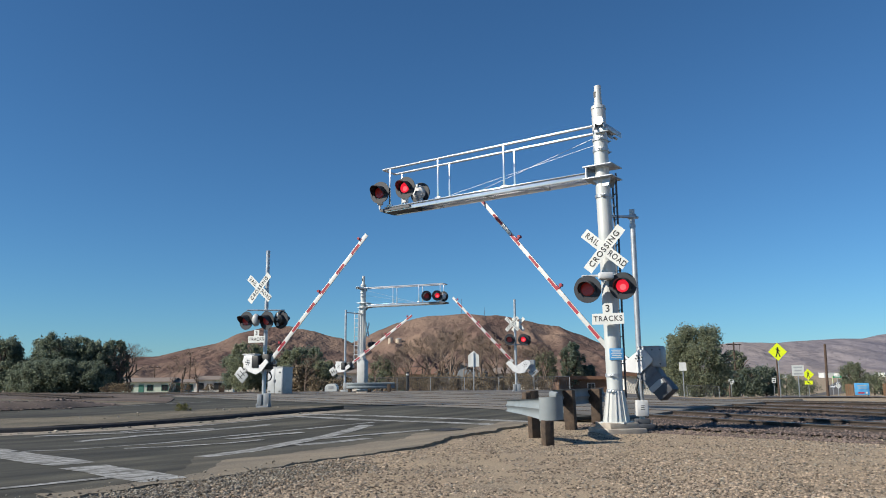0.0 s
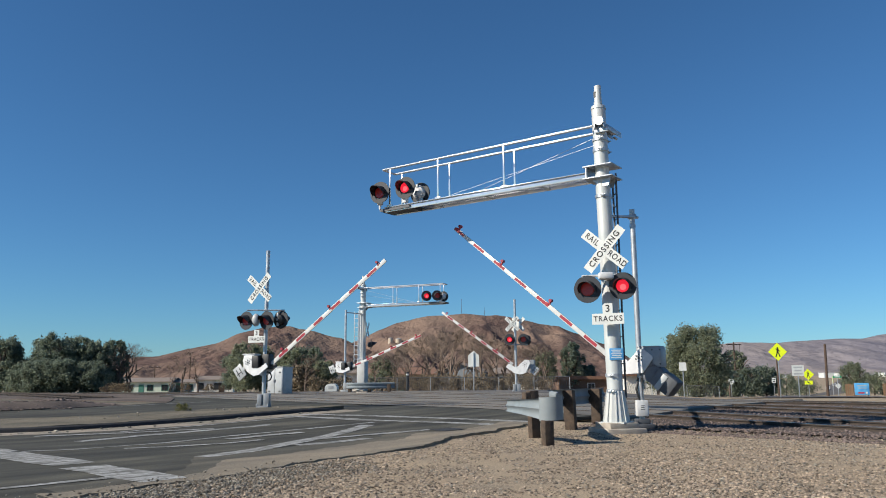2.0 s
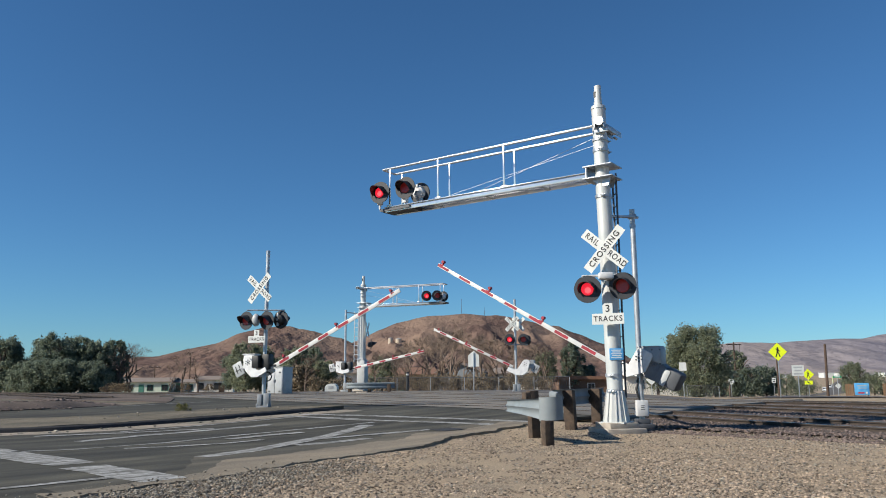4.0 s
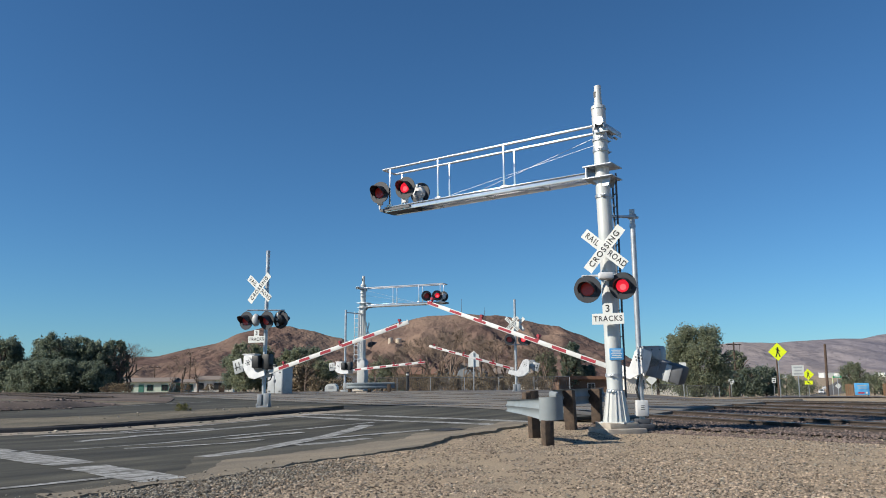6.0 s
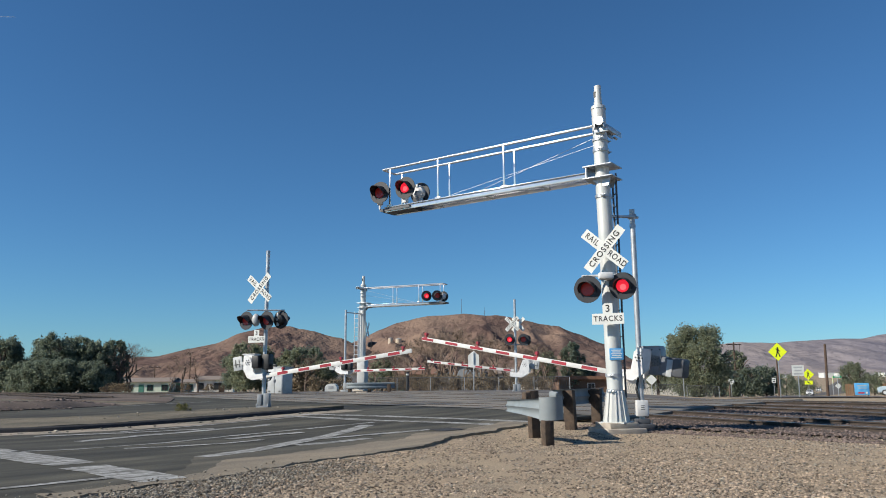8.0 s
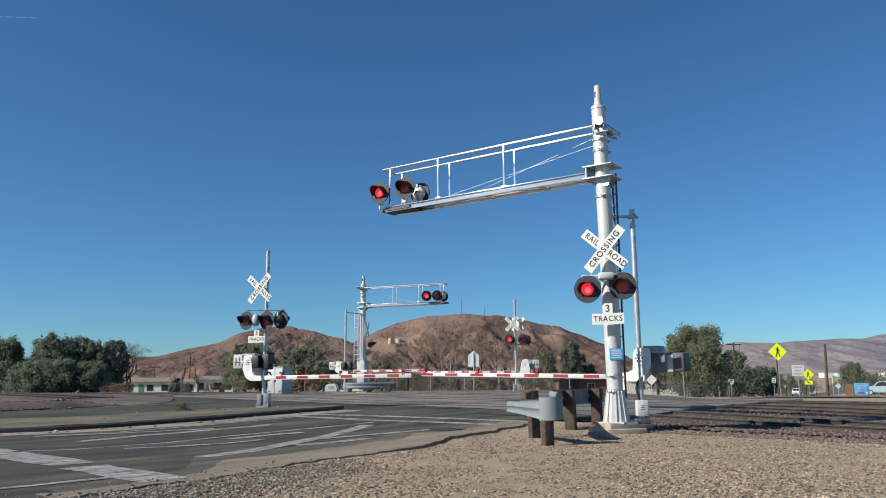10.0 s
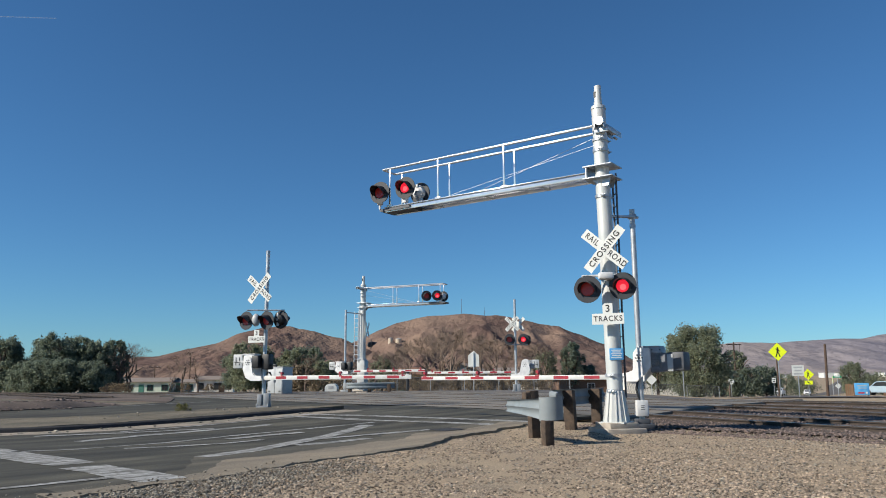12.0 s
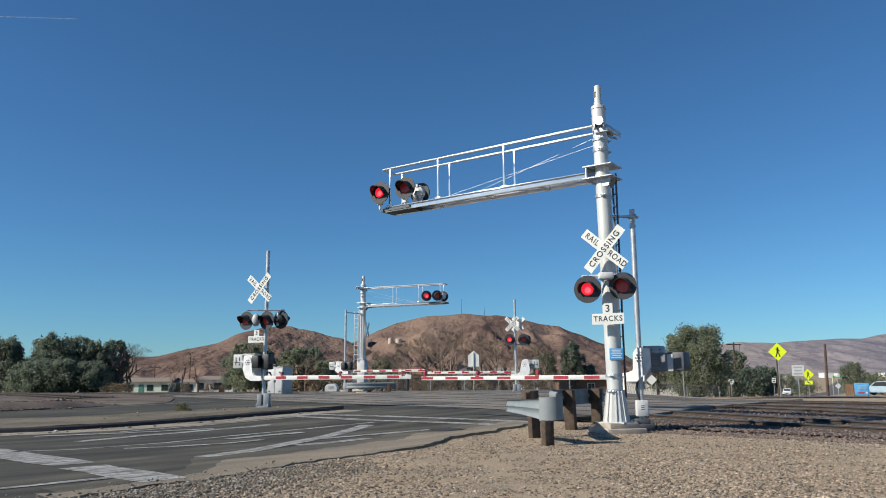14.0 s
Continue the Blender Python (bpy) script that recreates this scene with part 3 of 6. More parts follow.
def berm():
    """The low heap under the ballast stones along the opposite road."""
    def heap(u, v, lift):
        f, c = smooth((12.6 - v) / 2.8), along(FAR_EDGE, v) + 0.75
        return paved(u, v, lift + 0.25 * f * max(0, 1 - ((u - c) / 1.0) ** 2))
    sheet("ballast_heap", lambda v: along(FAR_EDGE, v) - 0.2, lambda v: along(FAR_EDGE, v) + 1.7, -14, 12.6, M_BALLAST, "low heap of purple-brown ballast beside the road", "ballast", lift=0.02, nu=12, rough=0.1, place=heap)


berm()
gravel()


# ---- hills and mountains ----
def ridge(name, xs, tops, y0, y1, depth, material, label, rough, seed, nx=260, ny=90, base=-6):
    """A hill that follows a crest line given by a few heights, falling off to front and back, with gullies."""
    verts, faces = [], []
    for j in range(ny + 1):
        g = j / ny
        for i in range(nx + 1):
            f = i / nx
            x = xs[0] + (xs[-1] - xs[0]) * f
            k = max(a for a in range(len(xs) - 1) if xs[a] <= x + 1e-6)
            s = smooth((x - xs[k]) / (xs[k + 1] - xs[k]))
            s = 0.15 * s + 0.85 * (x - xs[k]) / (xs[k + 1] - xs[k])
            top = tops[k] * (1 - s) + tops[k + 1] * s
            yy = y0 + (y1 - y0) * g
            prof = (g * 1.25) ** 1.45 if g < 0.8 else 1 - smooth((g - 0.8) / 0.2) * 0.5
            p = Vector((x / depth * 9 + seed, yy / depth * 9, seed))
            n = noise.fractal(p, 0.9, 2.1, 6, noise_basis="PERLIN_ORIGINAL")
            gul = abs(noise.noise((x / depth * 22 + seed + n, yy / depth * 7, 3.3)))
            z = base + (top - base) * prof + (top - base) * prof * (1 - 0.96 * prof) * (0.55 * n - 1.1 * gul * rough) + rough * 0.008 * (top - base) * n
            verts.append((x + n * depth * 0.004, yy, z))
    m = nx + 1
    for j in range(ny):
        for i in range(nx):
            faces.append((j * m + i, j * m + i + 1, (j + 1) * m + i + 1, (j + 1) * m + i))
    me = bpy.data.meshes.new(name)
    me.from_pydata(verts, [], faces)
    me.materials.append(material)
    me.shade_smooth()
    return tagged(new(name, me), label, "hill", kind="structure")
ridge("hill_west", [-330, -268, -250, -227, -204, -182, -164, -145, -122, -104, -81, -60, -30], [-6, 16, 19.5, 20.5, 25.7, 30.6, 37.3, 42.7, 44.6, 39.6, 34, 24, 2], 330, 680, 620, M_HILL, "bare pyramid-shaped brown desert hill", 1.0, 2.0)
ridge("hill_north", [-190, -117, -91, -75, -44, -13, 18, 50, 76, 102, 122, 148, 190], [6, 16.8, 29.4, 37.1, 50.8, 57.4, 58.4, 56.2, 53.6, 48.3, 39.8, 29.3, 0], 370, 770, 700, M_HILL, "broad bare red-brown desert hill", 1.0, 5.0)
ridge("mountains_east", [300, 607, 808, 988, 1122, 1255, 1367, 1501, 1590, 1658, 1744, 1861, 2300], [0, 38, 81, 113, 129.4, 124, 130, 135.6, 135, 150, 163, 173, 180], 1900, 3150, 3000, M_MOUNT, "mauve desert mountains far away, haze put into their colour", 0.5, 8.0)

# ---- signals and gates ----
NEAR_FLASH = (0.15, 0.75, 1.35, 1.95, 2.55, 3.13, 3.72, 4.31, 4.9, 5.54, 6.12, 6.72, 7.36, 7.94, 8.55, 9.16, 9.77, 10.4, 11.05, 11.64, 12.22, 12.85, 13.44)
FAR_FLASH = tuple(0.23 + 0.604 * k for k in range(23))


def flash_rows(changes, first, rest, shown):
    """Slides an always glowing disc through the opaque lens and back to show flashing."""
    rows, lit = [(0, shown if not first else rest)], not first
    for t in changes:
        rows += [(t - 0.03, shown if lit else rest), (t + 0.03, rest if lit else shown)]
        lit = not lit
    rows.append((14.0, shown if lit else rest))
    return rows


MOVES = []


def local(parent, p):
    return parent.matrix_basis.inverted() @ Vector(p)


def lamp(parent, p, rz, flash=None, first=True, size=0.61, back=None):
    """A round black target with hood, red lens and sliding glow disc, facing -y turned by rz."""
    base = parent.matrix_basis.to_euler().z
    q = local(parent, p)
    m = Matrix.Translation(q) @ pose(0, 0, 0, 0, 0, rz - math.degrees(base))
    bm = bmesh.new()
    r = size / 2
    prism(bm, ring_pts(r, 32), 0.012)
    tube(bm, (0, -0.008, 0), (0, 0.02, 0), r, r * 0.97, 32)
    if back is None:
        tube(bm, (0, 0.015, 0), (0, 0.16, 0), 0.17, 0.15, 20)
        tube(bm, (0, 0.16, 0), (0, 0.22, 0), 0.15, 0.06, 20)
    target = part("lamp", bm, M_TARGET, parent, "round black target with hooded red lens", m)
    if back is not None:
        bm = bmesh.new()
        tube(bm, (0, 0.018, 0), (0, 0.15, 0), 0.18, 0.165, 24)
        tube(bm, (0, 0.15, 0), (0, 0.21, 0), 0.165, 0.09, 24)
        shell = part("housing", bm, back, target, "round cast lamp housing")
        bm = bmesh.new()
        tube(bm, (0, 0.20, 0), (0, 0.225, 0), 0.05, 0.04, 12)
        box(bm, (0.0, 0.17, 0.16), (0.07, 0.05, 0.12), bevel=0.01)
        box(bm, (0.0, 0.17, -0.16), (0.07, 0.05, 0.12), bevel=0.01)
        part("hinge", bm, M_CABINET, shell)
    bm = bmesh.new()
    n, rows = 18, []
    for k in range(n + 1):
        a = radians(-18 + 216 * k / n)
        ln = 0.10 + 0.25 * max(0, math.sin(a)) ** 0.7
        c, s = math.cos(a), math.sin(a)
        rows.append([bm.verts.new((c * R, y, s * R - (0.055 if y < -0.05 else 0))) for R, y in ((0.19, -0.005), (0.19, -ln), (0.183, -ln), (0.183, -0.005))])
    for a, b in zip(rows, rows[1:]):
        for i in range(4):
            j = (i + 1) % 4
            bm.faces.new((a[i], a[j], b[j], b[i]))
    part("hood", bm, M_BLACK, target)
    bm = bmesh.new()
    tube(bm, (0, -0.022, 0), (0, -0.006, 0), 0.135, 0.155, 24)
    part("lens", bm, M_LENS, target, "dim red glass lens")
    # flashing by movement: the disc always glows, the lens hides it when drawn back
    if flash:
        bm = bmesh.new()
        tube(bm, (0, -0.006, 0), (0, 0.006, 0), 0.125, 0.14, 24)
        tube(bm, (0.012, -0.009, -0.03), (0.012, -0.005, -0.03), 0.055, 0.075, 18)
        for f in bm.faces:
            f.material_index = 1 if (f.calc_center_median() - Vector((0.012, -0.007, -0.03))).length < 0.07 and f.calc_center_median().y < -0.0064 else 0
        core = part("glow_disc", bm, M_GLOW, target, "glowing red disc slid through the lens to show flashing")
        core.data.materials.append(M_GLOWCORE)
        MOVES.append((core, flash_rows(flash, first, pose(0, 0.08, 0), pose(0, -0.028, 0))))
    return target


def plain_text_bars(parent, m, rows, w, h, material):
    """Writing too small to read: bars."""
    for k, (y, f) in enumerate(rows):
        bm = bmesh.new()
        box(bm, (0, 0, 0), (w * f, 0.003, h))
        part("bar", bm, material, parent, m=m @ pose(0, 0, y))


def crossbuck(parent, p, rz, scale=1.0, turn=0.0, words=True):
    base = math.degrees(parent.matrix_basis.to_euler().z)
    m = Matrix.Translation(local(parent, p)) @ pose(0, 0, 0, 0, 0, rz - base)
    for k, (ang, word) in enumerate(((-43 + turn, "RAIL     ROAD"), (47 + turn, "CROSSING"))):
        bm = bmesh.new()
        box(bm, (0, 0.004 * k, 0), (1.22 * scale, 0.004, 0.229 * scale))
        bl = part("crossbuck_blade", bm, M_WHITE, parent, "white board with black capital letters", m @ Matrix.Translation((0, -0.006 * k, 0)) @ pose(0, 0, 0, 0, -ang, 0))
        if words:
            if k:
                lettering("lettering", word, 0.185 * scale, bl, pose(0, -0.0035, 0), stretch=0.98)
            else:
                lettering("lettering", "RAIL", 0.185 * scale, bl, pose(-0.36 * scale, -0.0035, 0), stretch=0.86)
                lettering("lettering", "ROAD", 0.185 * scale, bl, pose(0.37 * scale, -0.0035, 0), stretch=0.86)


def tracks_sign(parent, p, rz, scale=1.0):
    base = math.degrees(parent.matrix_basis.to_euler().z)
    m = Matrix.Translation(local(parent, p)) @ pose(0, 0, 0, 0, 0, rz - base)
    bm = bmesh.new()
    s = scale
    prism(bm, [(x * s, z * s) for x, z in ((-0.35, -0.12), (0.35, -0.12), (0.35, 0.12), (0.11, 0.12), (0.11, 0.34), (-0.11, 0.34), (-0.11, 0.12), (-0.35, 0.12))], 0.006)
    sg = part("track_count_sign", bm, M_WHITE, parent, "white inverted T sign with black letters", m, flat=True)
    lettering("lettering", "TRACKS", 0.165 * s, sg, pose(0, -0.003, 0), stretch=0.92)
    lettering("lettering", "3", 0.22 * s, sg, pose(0, -0.003, 0.22 * s))


HUB = {"plate": ((-0.13, 0.17), (-0.02, 0.22), (0.10, 0.16), (0.14, 0.0), (0.18, -0.26), (0.26, -0.34), (0.52, -0.34), (0.52, -0.50), (0.12, -0.50), (-0.08, -0.40), (-0.20, -0.2)),
       "box": ((-0.27, 0.18), (-0.23, 0.23), (0.05, 0.23), (0.14, 0.12), (0.15, -0.27), (0.30, -0.33), (0.58, -0.33), (0.58, -0.53), (0.07, -0.53), (-0.28, -0.21))}


def gate_arm(parent, pivot, heading, reach, drop, rows, start=0.35, height0=0.115, tip=0.10, cw="box", lamps=(0.01, 0.3, 0.6), red0=0, hub=1.0, side=0.0):
    """A striped gate arm with its hub casting, lamps and counterweight, turning about the pivot; the bar lies below the pivot by drop. rows: (seconds, degrees up)."""
    base = math.degrees(parent.matrix_basis.to_euler().z)
    m0 = Matrix.Translation(local(parent, pivot)) @ pose(0, 0, 0, 0, 0, heading - base)
    length = reach - start
    bm = bmesh.new()
    box(bm, (start + length / 2, 0, -drop), (length, 0.035, height0), bevel=0.006)
    for v in bm.verts:
        if v.co.x > start + length * 0.5:
            v.co.z = -drop + (v.co.z + drop) * tip / height0
    arm = part("gate_arm", bm, M_ARM, parent, "white gate arm with red reflective bands", m0)
    n = int(length / 0.405)
    for k in range(n):
        if k % 2 == red0:
            x = reach - 0.405 * k - 0.2
            h = height0 if x < start + length * 0.5 else tip
            bm = bmesh.new()
            box(bm, (x, 0, -drop), (0.4, 0.041, h * 0.66))
            part("red_band", bm, M_RED, arm)
    for f in lamps:
        x = reach - length * f - 0.06
        bm = bmesh.new()
        tube(bm, (x - 0.005, -0.05, 0.14 - drop), (x - 0.005, 0.05, 0.14 - drop), 0.042, 0.042, 14)
        box(bm, (x - 0.02, 0, 0.075 - drop), (0.045, 0.045, 0.13), bevel=0.008)
        box(bm, (x + 0.01, 0, 0.045 - drop), (0.12, 0.05, 0.03), bevel=0.006)
        part("arm_lamp", bm, M_RED, arm, "small red arm lamp")
    h = hub
    for s in (-1, 1):
        bm = bmesh.new()
        prism(bm, [(x * h, z * h - (drop - 0.42) * (1 if z < -0.2 else 0)) for x, z in HUB[cw]], 0.035, pose(0, 0.235 * s - 0.017 + side, 0))
        bmesh.ops.bevel(bm, geom=list(bm.edges), offset=0.008, segments=1, affect="EDGES")
        part("hub_casting", bm, M_CAST, arm, "white cast hub plate with ring of bolts")
        for k in range(7):
            a, r = k * math.tau / 6, (0.075 if k < 6 else 0.0) * h
            bm = bmesh.new()
            tube(bm, (r * math.cos(a), 0.25 * s + side, r * math.sin(a)), (r * math.cos(a), 0.27 * s + side, r * math.sin(a)), 0.018 if k < 6 else 0.035, 0.018 if k < 6 else 0.03, 8)
            part("hub_bolt", bm, M_DARKBOX, arm)
    bm = bmesh.new()
    if cw == "box":
        prism(bm, [(-0.24, 0.14), (-0.66, 0.10), (-0.66, -0.30), (-0.24, -0.34)], 0.40, pose(0, side - 0.20, 0))
        bmesh.ops.bevel(bm, geom=list(bm.edges), offset=0.02, segments=2, affect="EDGES")
        part("counterweight", bm, M_WEIGHT, arm, "grey cast counterweight")
        bm = bmesh.new()
        box(bm, (-0.84, side, -0.09), (0.38, 0.46, 0.42), bevel=0.05)
        part("weight_block", bm, M_DARKBOX, arm, "dark grey weight block")
        for s in (-1, 1):
            bm = bmesh.new()
            box(bm, (-0.72, side + 0.24 * s, -0.12), (0.13, 0.014, 0.38), bevel=0.004)
            part("strap_plate", bm, M_CABINET, arm)
            bm = bmesh.new()
            box(bm, (-0.48, side + 0.205 * s, -0.06), (0.04, 0.02, 0.34), bevel=0.004)
            part("casting_rib", bm, M_WEIGHT, arm)
    else:
        box(bm, (-0.30, 0.0, 0.02), (0.5, 0.06, 0.10), bevel=0.02)
        box(bm, (-0.58, 0.0, 0.05), (0.36, 0.04, 0.46), bevel=0.01)
        part("counterweight", bm, M_CABINET, arm, "pale counterweight plate with dark ribs")
        for dx, dz, w, hh in ((-0.07, 0, 0.025, 0.26), (0.07, 0, 0.025, 0.26), (0, -0.03, 0.26, 0.025)):
            for yy in (-0.024, 0.024):
                bm = bmesh.new()
                box(bm, (-0.58 + dx, yy, 0.05 + dz), (w, 0.012, hh))
                part("plate_rib", bm, M_BLACK, arm)
    MOVES.append((arm, [(t, m0 @ pose(0, 0, 0, 0, -a, 0)) for t, a in rows]))
    return arm


def gate_housing(parent, pivot, heading, dark=False):
    """The fixed drive box between the hub plates."""
    base = math.degrees(parent.matrix_basis.to_euler().z)
    m = Matrix.Translation(local(parent, pivot)) @ pose(0, 0, 0, 0, 0, heading - base)
    bm = bmesh.new()
    if dark:
        box(bm, (-0.05, 0, 0.03), (0.44, 0.28, 0.46), bevel=0.03)
        box(bm, (-0.05, 0, 0.275), (0.50, 0.34, 0.03), bevel=0.008)
        h = part("gate_housing", bm, M_CAST, parent, "white gate drive box", m)
        bm = bmesh.new()
        box(bm, (0.30, -0.16, 0.02), (0.26, 0.26, 0.40), bevel=0.03)
        box(bm, (0.60, 0.0, 0.02), (0.28, 0.30, 0.50), bevel=0.04)
        box(bm, (0.78, 0.0, -0.10), (0.34, 0.08, 0.08), bevel=0.02)
        part("motor_box", bm, M_MOTOR, h, "black motor box")
        return h
    box(bm, (-0.22, -0.17, 0.02), (0.56, 0.36, 0.46), bevel=0.02)
    box(bm, (-0.20, -0.17, 0.255), (0.52, 0.38, 0.025), bevel=0.008)
    h = part("gate_housing", bm, M_GREYBOX, parent, "grey gate drive box", m)
    for dx, dz in ((-0.48, 0.18), (-0.48, -0.14), (-0.3, 0.18)):
        bm = bmesh.new()
        tube(bm, (dx, 0.0, dz), (dx, 0.025, dz), 0.018, 0.018, 8)
        part("cover_bolt", bm, M_DARKBOX, h)
    return h


def cantilever(name, x, y, z, heading, length, z_beam, z_rail, z_top, label, lean=0.0, flip=1, ladder=True):
    """A signal bridge: flared mast on a footing, walkway arm with handrails and stay rods."""
    ob = thing(name, pose(x, y, z, 0, 0, heading), label, "railroad signal")
    foot = bmesh.new()
    if flip > 0:
        box(foot, (0, 0, -0.02), (0.95, 0.95, 0.26), pose(0, 0, 0, 0, 0, 52), bevel=0.03)
        box(foot, (0, 0, 0.16), (0.70, 0.70, 0.13), pose(0, 0, 0, 0, 0, 52), bevel=0.02)
    else:
        box(foot, (0, 0, 0.05), (0.9, 0.9, 0.30), bevel=0.03)
    part("footing", foot, M_CONC, ob, "stepped concrete footing")
    bm = bmesh.new()
    tube(bm, (0, 0, 0.2), (0, 0, 0.90), 0.285, 0.188, 8)
    box(bm, (0, 0, 0.225), (0.56, 0.56, 0.035))
    fb = part("flared_base", bm, M_SILVER, ob)
    for k in range(8):
        bm = bmesh.new()
        prism(bm, [(0.15, 0.22), (0.297, 0.22), (0.197, 0.90), (0.15, 0.90)], 0.016, pose(0, 0, 0, 0, 0, 45 * k + 22))
        part("gusset", bm, M_SILVER, fb)
    bm = bmesh.new()
    tip = lean * (z_top - 0.45) / 8
    tube(bm, (0, 0, 0.8), (tip, 0, z_top - 0.56), 0.175, 0.163, 28)
    tube(bm, (tip, 0, z_top - 0.60), (tip, 0, z_top - 0.53), 0.176, 0.165, 28)
    part("mast", bm, M_SILVER, ob)
    bm = bmesh.new()
    tube(bm, (tip, 0, z_top - 0.56), (tip, 0, z_top - 0.42), 0.105, 0.098, 18)
    tube(bm, (tip, 0, z_top - 0.44), (tip, 0, z_top - 0.02), 0.088, 0.082, 18)
    tube(bm, (tip, 0, z_top - 0.02), (tip, 0, z_top), 0.08, 0.04, 18)
    cap = part("top_pipe", bm, M_SILVER, ob)
    bm = bmesh.new()
    hd = math.radians(-heading)
    c = Vector((math.sin(hd) * -1, -math.cos(hd), 0)) * 0.06
    box(bm, (c.x + tip, c.y, z_top - 0.24), (0.07, 0.07, 0.14))
    part("pipe_slot", bm, M_BLACK, cap)
    for zz in (1.24, 0.9, z_beam - 0.55, z_beam + 0.55, z_rail - 0.28):
        bm = bmesh.new()
        ox = lean * zz / 8
        tube(bm, (ox, 0, zz - 0.035), (ox, 0, zz + 0.035), 0.186, 0.186, 28)
        for s in (-1, 1):
            box(bm, (0, 0.215 * s, zz), (0.04, 0.07, 0.06), bevel=0.008)
            tube(bm, (-0.07, 0.225 * s, zz), (0.07, 0.225 * s, zz), 0.016, 0.016, 8)
        part("mast_band", bm, M_GALV, ob)
    # arm
    bm = bmesh.new()
    for zz in (z_beam - 0.14, z_beam + 0.14):
        box(bm, (0.08, 0, zz), (0.72, 0.62, 0.025), bevel=0.004)
    box(bm, (0.36, 0, z_beam), (0.025, 0.60, 0.26))
    for s in (-1, 1):
        prism(bm, [(-0.2, z_beam - 0.13), (0.3, z_beam - 0.13), (0.1, z_beam - 0.34), (-0.12, z_beam - 0.34)], 0.016, pose(0, 0.14 * s, 0))
    part("arm_bracket", bm, M_GALV, ob)
    for s in (-1, 1):
        bm = bmesh.new()
        yy = 0.27 * s
        box(bm, (0.38 + (length - 0.38) / 2, yy, z_beam), (length - 0.38, 0.06, 0.02), bevel=0.004)
        box(bm, (0.38 + (length - 0.38) / 2, yy - 0.02 * s, z_beam - 0.06), (length - 0.38, 0.018, 0.14), bevel=0.004)
        part("walkway_beam", bm, M_RAILPAINT, ob)
        bm = bmesh.new()
        tube(bm, (0.15, yy, z_rail), (length + 0.05, yy, z_rail), 0.034, 0.034, 12)
        part("handrail", bm, M_RAILPAINT, ob, "bright round handrail")
        for f in (0.40, 0.715, 0.97):
            bm = bmesh.new()
            box(bm, (length * f, yy, (z_beam + z_rail) / 2), (0.05, 0.03, z_rail - z_beam), bevel=0.006)
            box(bm, (length * f, yy, z_beam + 0.03), (0.18, 0.05, 0.05), bevel=0.008)
            part("rail_post", bm, M_RAILPAINT, ob)
        bm = bmesh.new()
        tube(bm, (0.16, yy * 0.5, z_rail - 0.12 - 0.15 * (s + 1)), (length * 0.66, yy, z_beam + 0.03), 0.0055, 0.0055, 6)
        part("stay_rod", bm, M_GALV, ob)
    bm = bmesh.new()
    tube(bm, (length + 0.05, -0.27, z_rail), (length + 0.05, 0.27, z_rail), 0.03, 0.03, 12)
    part("end_rail", bm, M_RAILPAINT, ob)
    gx = 0.45
    bm = bmesh.new()
    while gx < length:
        box(bm, (gx, 0, z_beam - 0.015), (0.012, 0.50, 0.03))
        gx += 0.055
    for yy in (-0.18, -0.06, 0.06, 0.18):
        box(bm, (length / 2 + 0.2, yy, z_beam - 0.012), (length - 0.45, 0.01, 0.022))
    part("walkway_grating", bm, M_GALV, ob)
    for f in (0.25, 0.5, 0.75):
        bm = bmesh.new()
        box(bm, (length * f, 0, z_beam - 0.09), (0.06, 0.5, 0.06), bevel=0.005)
        part("cross_bar", bm, M_GALV, ob)
    bm = bmesh.new()
    prism(bm, [(length - 0.9, z_beam - 0.10), (length + 0.12, z_beam - 0.10), (length + 0.16, z_beam - 0.03), (length - 0.9, z_beam - 0.03)], 0.6, pose(0, -0.3, 0))
    part("end_tray", bm, M_DARKBOX, ob)
    # rail bracket at the mast
    bm = bmesh.new()
    box(bm, (-0.02, -0.20, z_rail + 0.03), (0.24, 1.05, 0.02), bevel=0.004)
    for dx in (-0.13, 0.09):
        box(bm, (dx, -0.20, z_rail - 0.02), (0.018, 1.05, 0.12), bevel=0.004)
    tube(bm, (-0.05, 0.28, z_rail + 0.07), (-0.05, 0.36, z_rail + 0.07), 0.10, 0.10, 18)
    tube(bm, (0.02, -0.66, z_rail - 0.06), (0.02, -0.80, z_rail - 0.06), 0.03, 0.03, 10)
    tube(bm, (0.1, -0.27, z_rail), (0.55, -0.27, z_rail), 0.03, 0.03, 10)
    box(bm, (-0.02, 0.2, z_rail - 0.09), (0.34, 0.03, 0.14), bevel=0.005)
    part("rail_bracket", bm, M_GALV, ob)
    if ladder:
        a = math.radians(-heading)
        right = Vector((math.cos(a), math.sin(a), 0))
        backw = Vector((-math.sin(a), math.cos(a), 0))
        for s in (0.0, 0.34):
            o = right * 0.235 * flip + backw * (0.02 + s)
            bm = bmesh.new()
            box(bm, (o.x, o.y, (0.75 + z_beam) / 2), (0.035, 0.035, z_beam - 0.75))
            part("ladder_rail", bm, M_DARKBOX if flip > 0 else M_GALV, ob)
        kz = 0.9
        while kz < z_beam - 0.1:
            o0, o1 = right * 0.235 * flip + backw * 0.02, right * 0.235 * flip + backw * 0.36
            bm = bmesh.new()
            tube(bm, (o0.x, o0.y, kz), (o1.x, o1.y, kz), 0.012, 0.012, 6)
            part("ladder_rung", bm, M_DARKBOX if flip > 0 else M_GALV, ob)
            kz += 0.3
    return ob


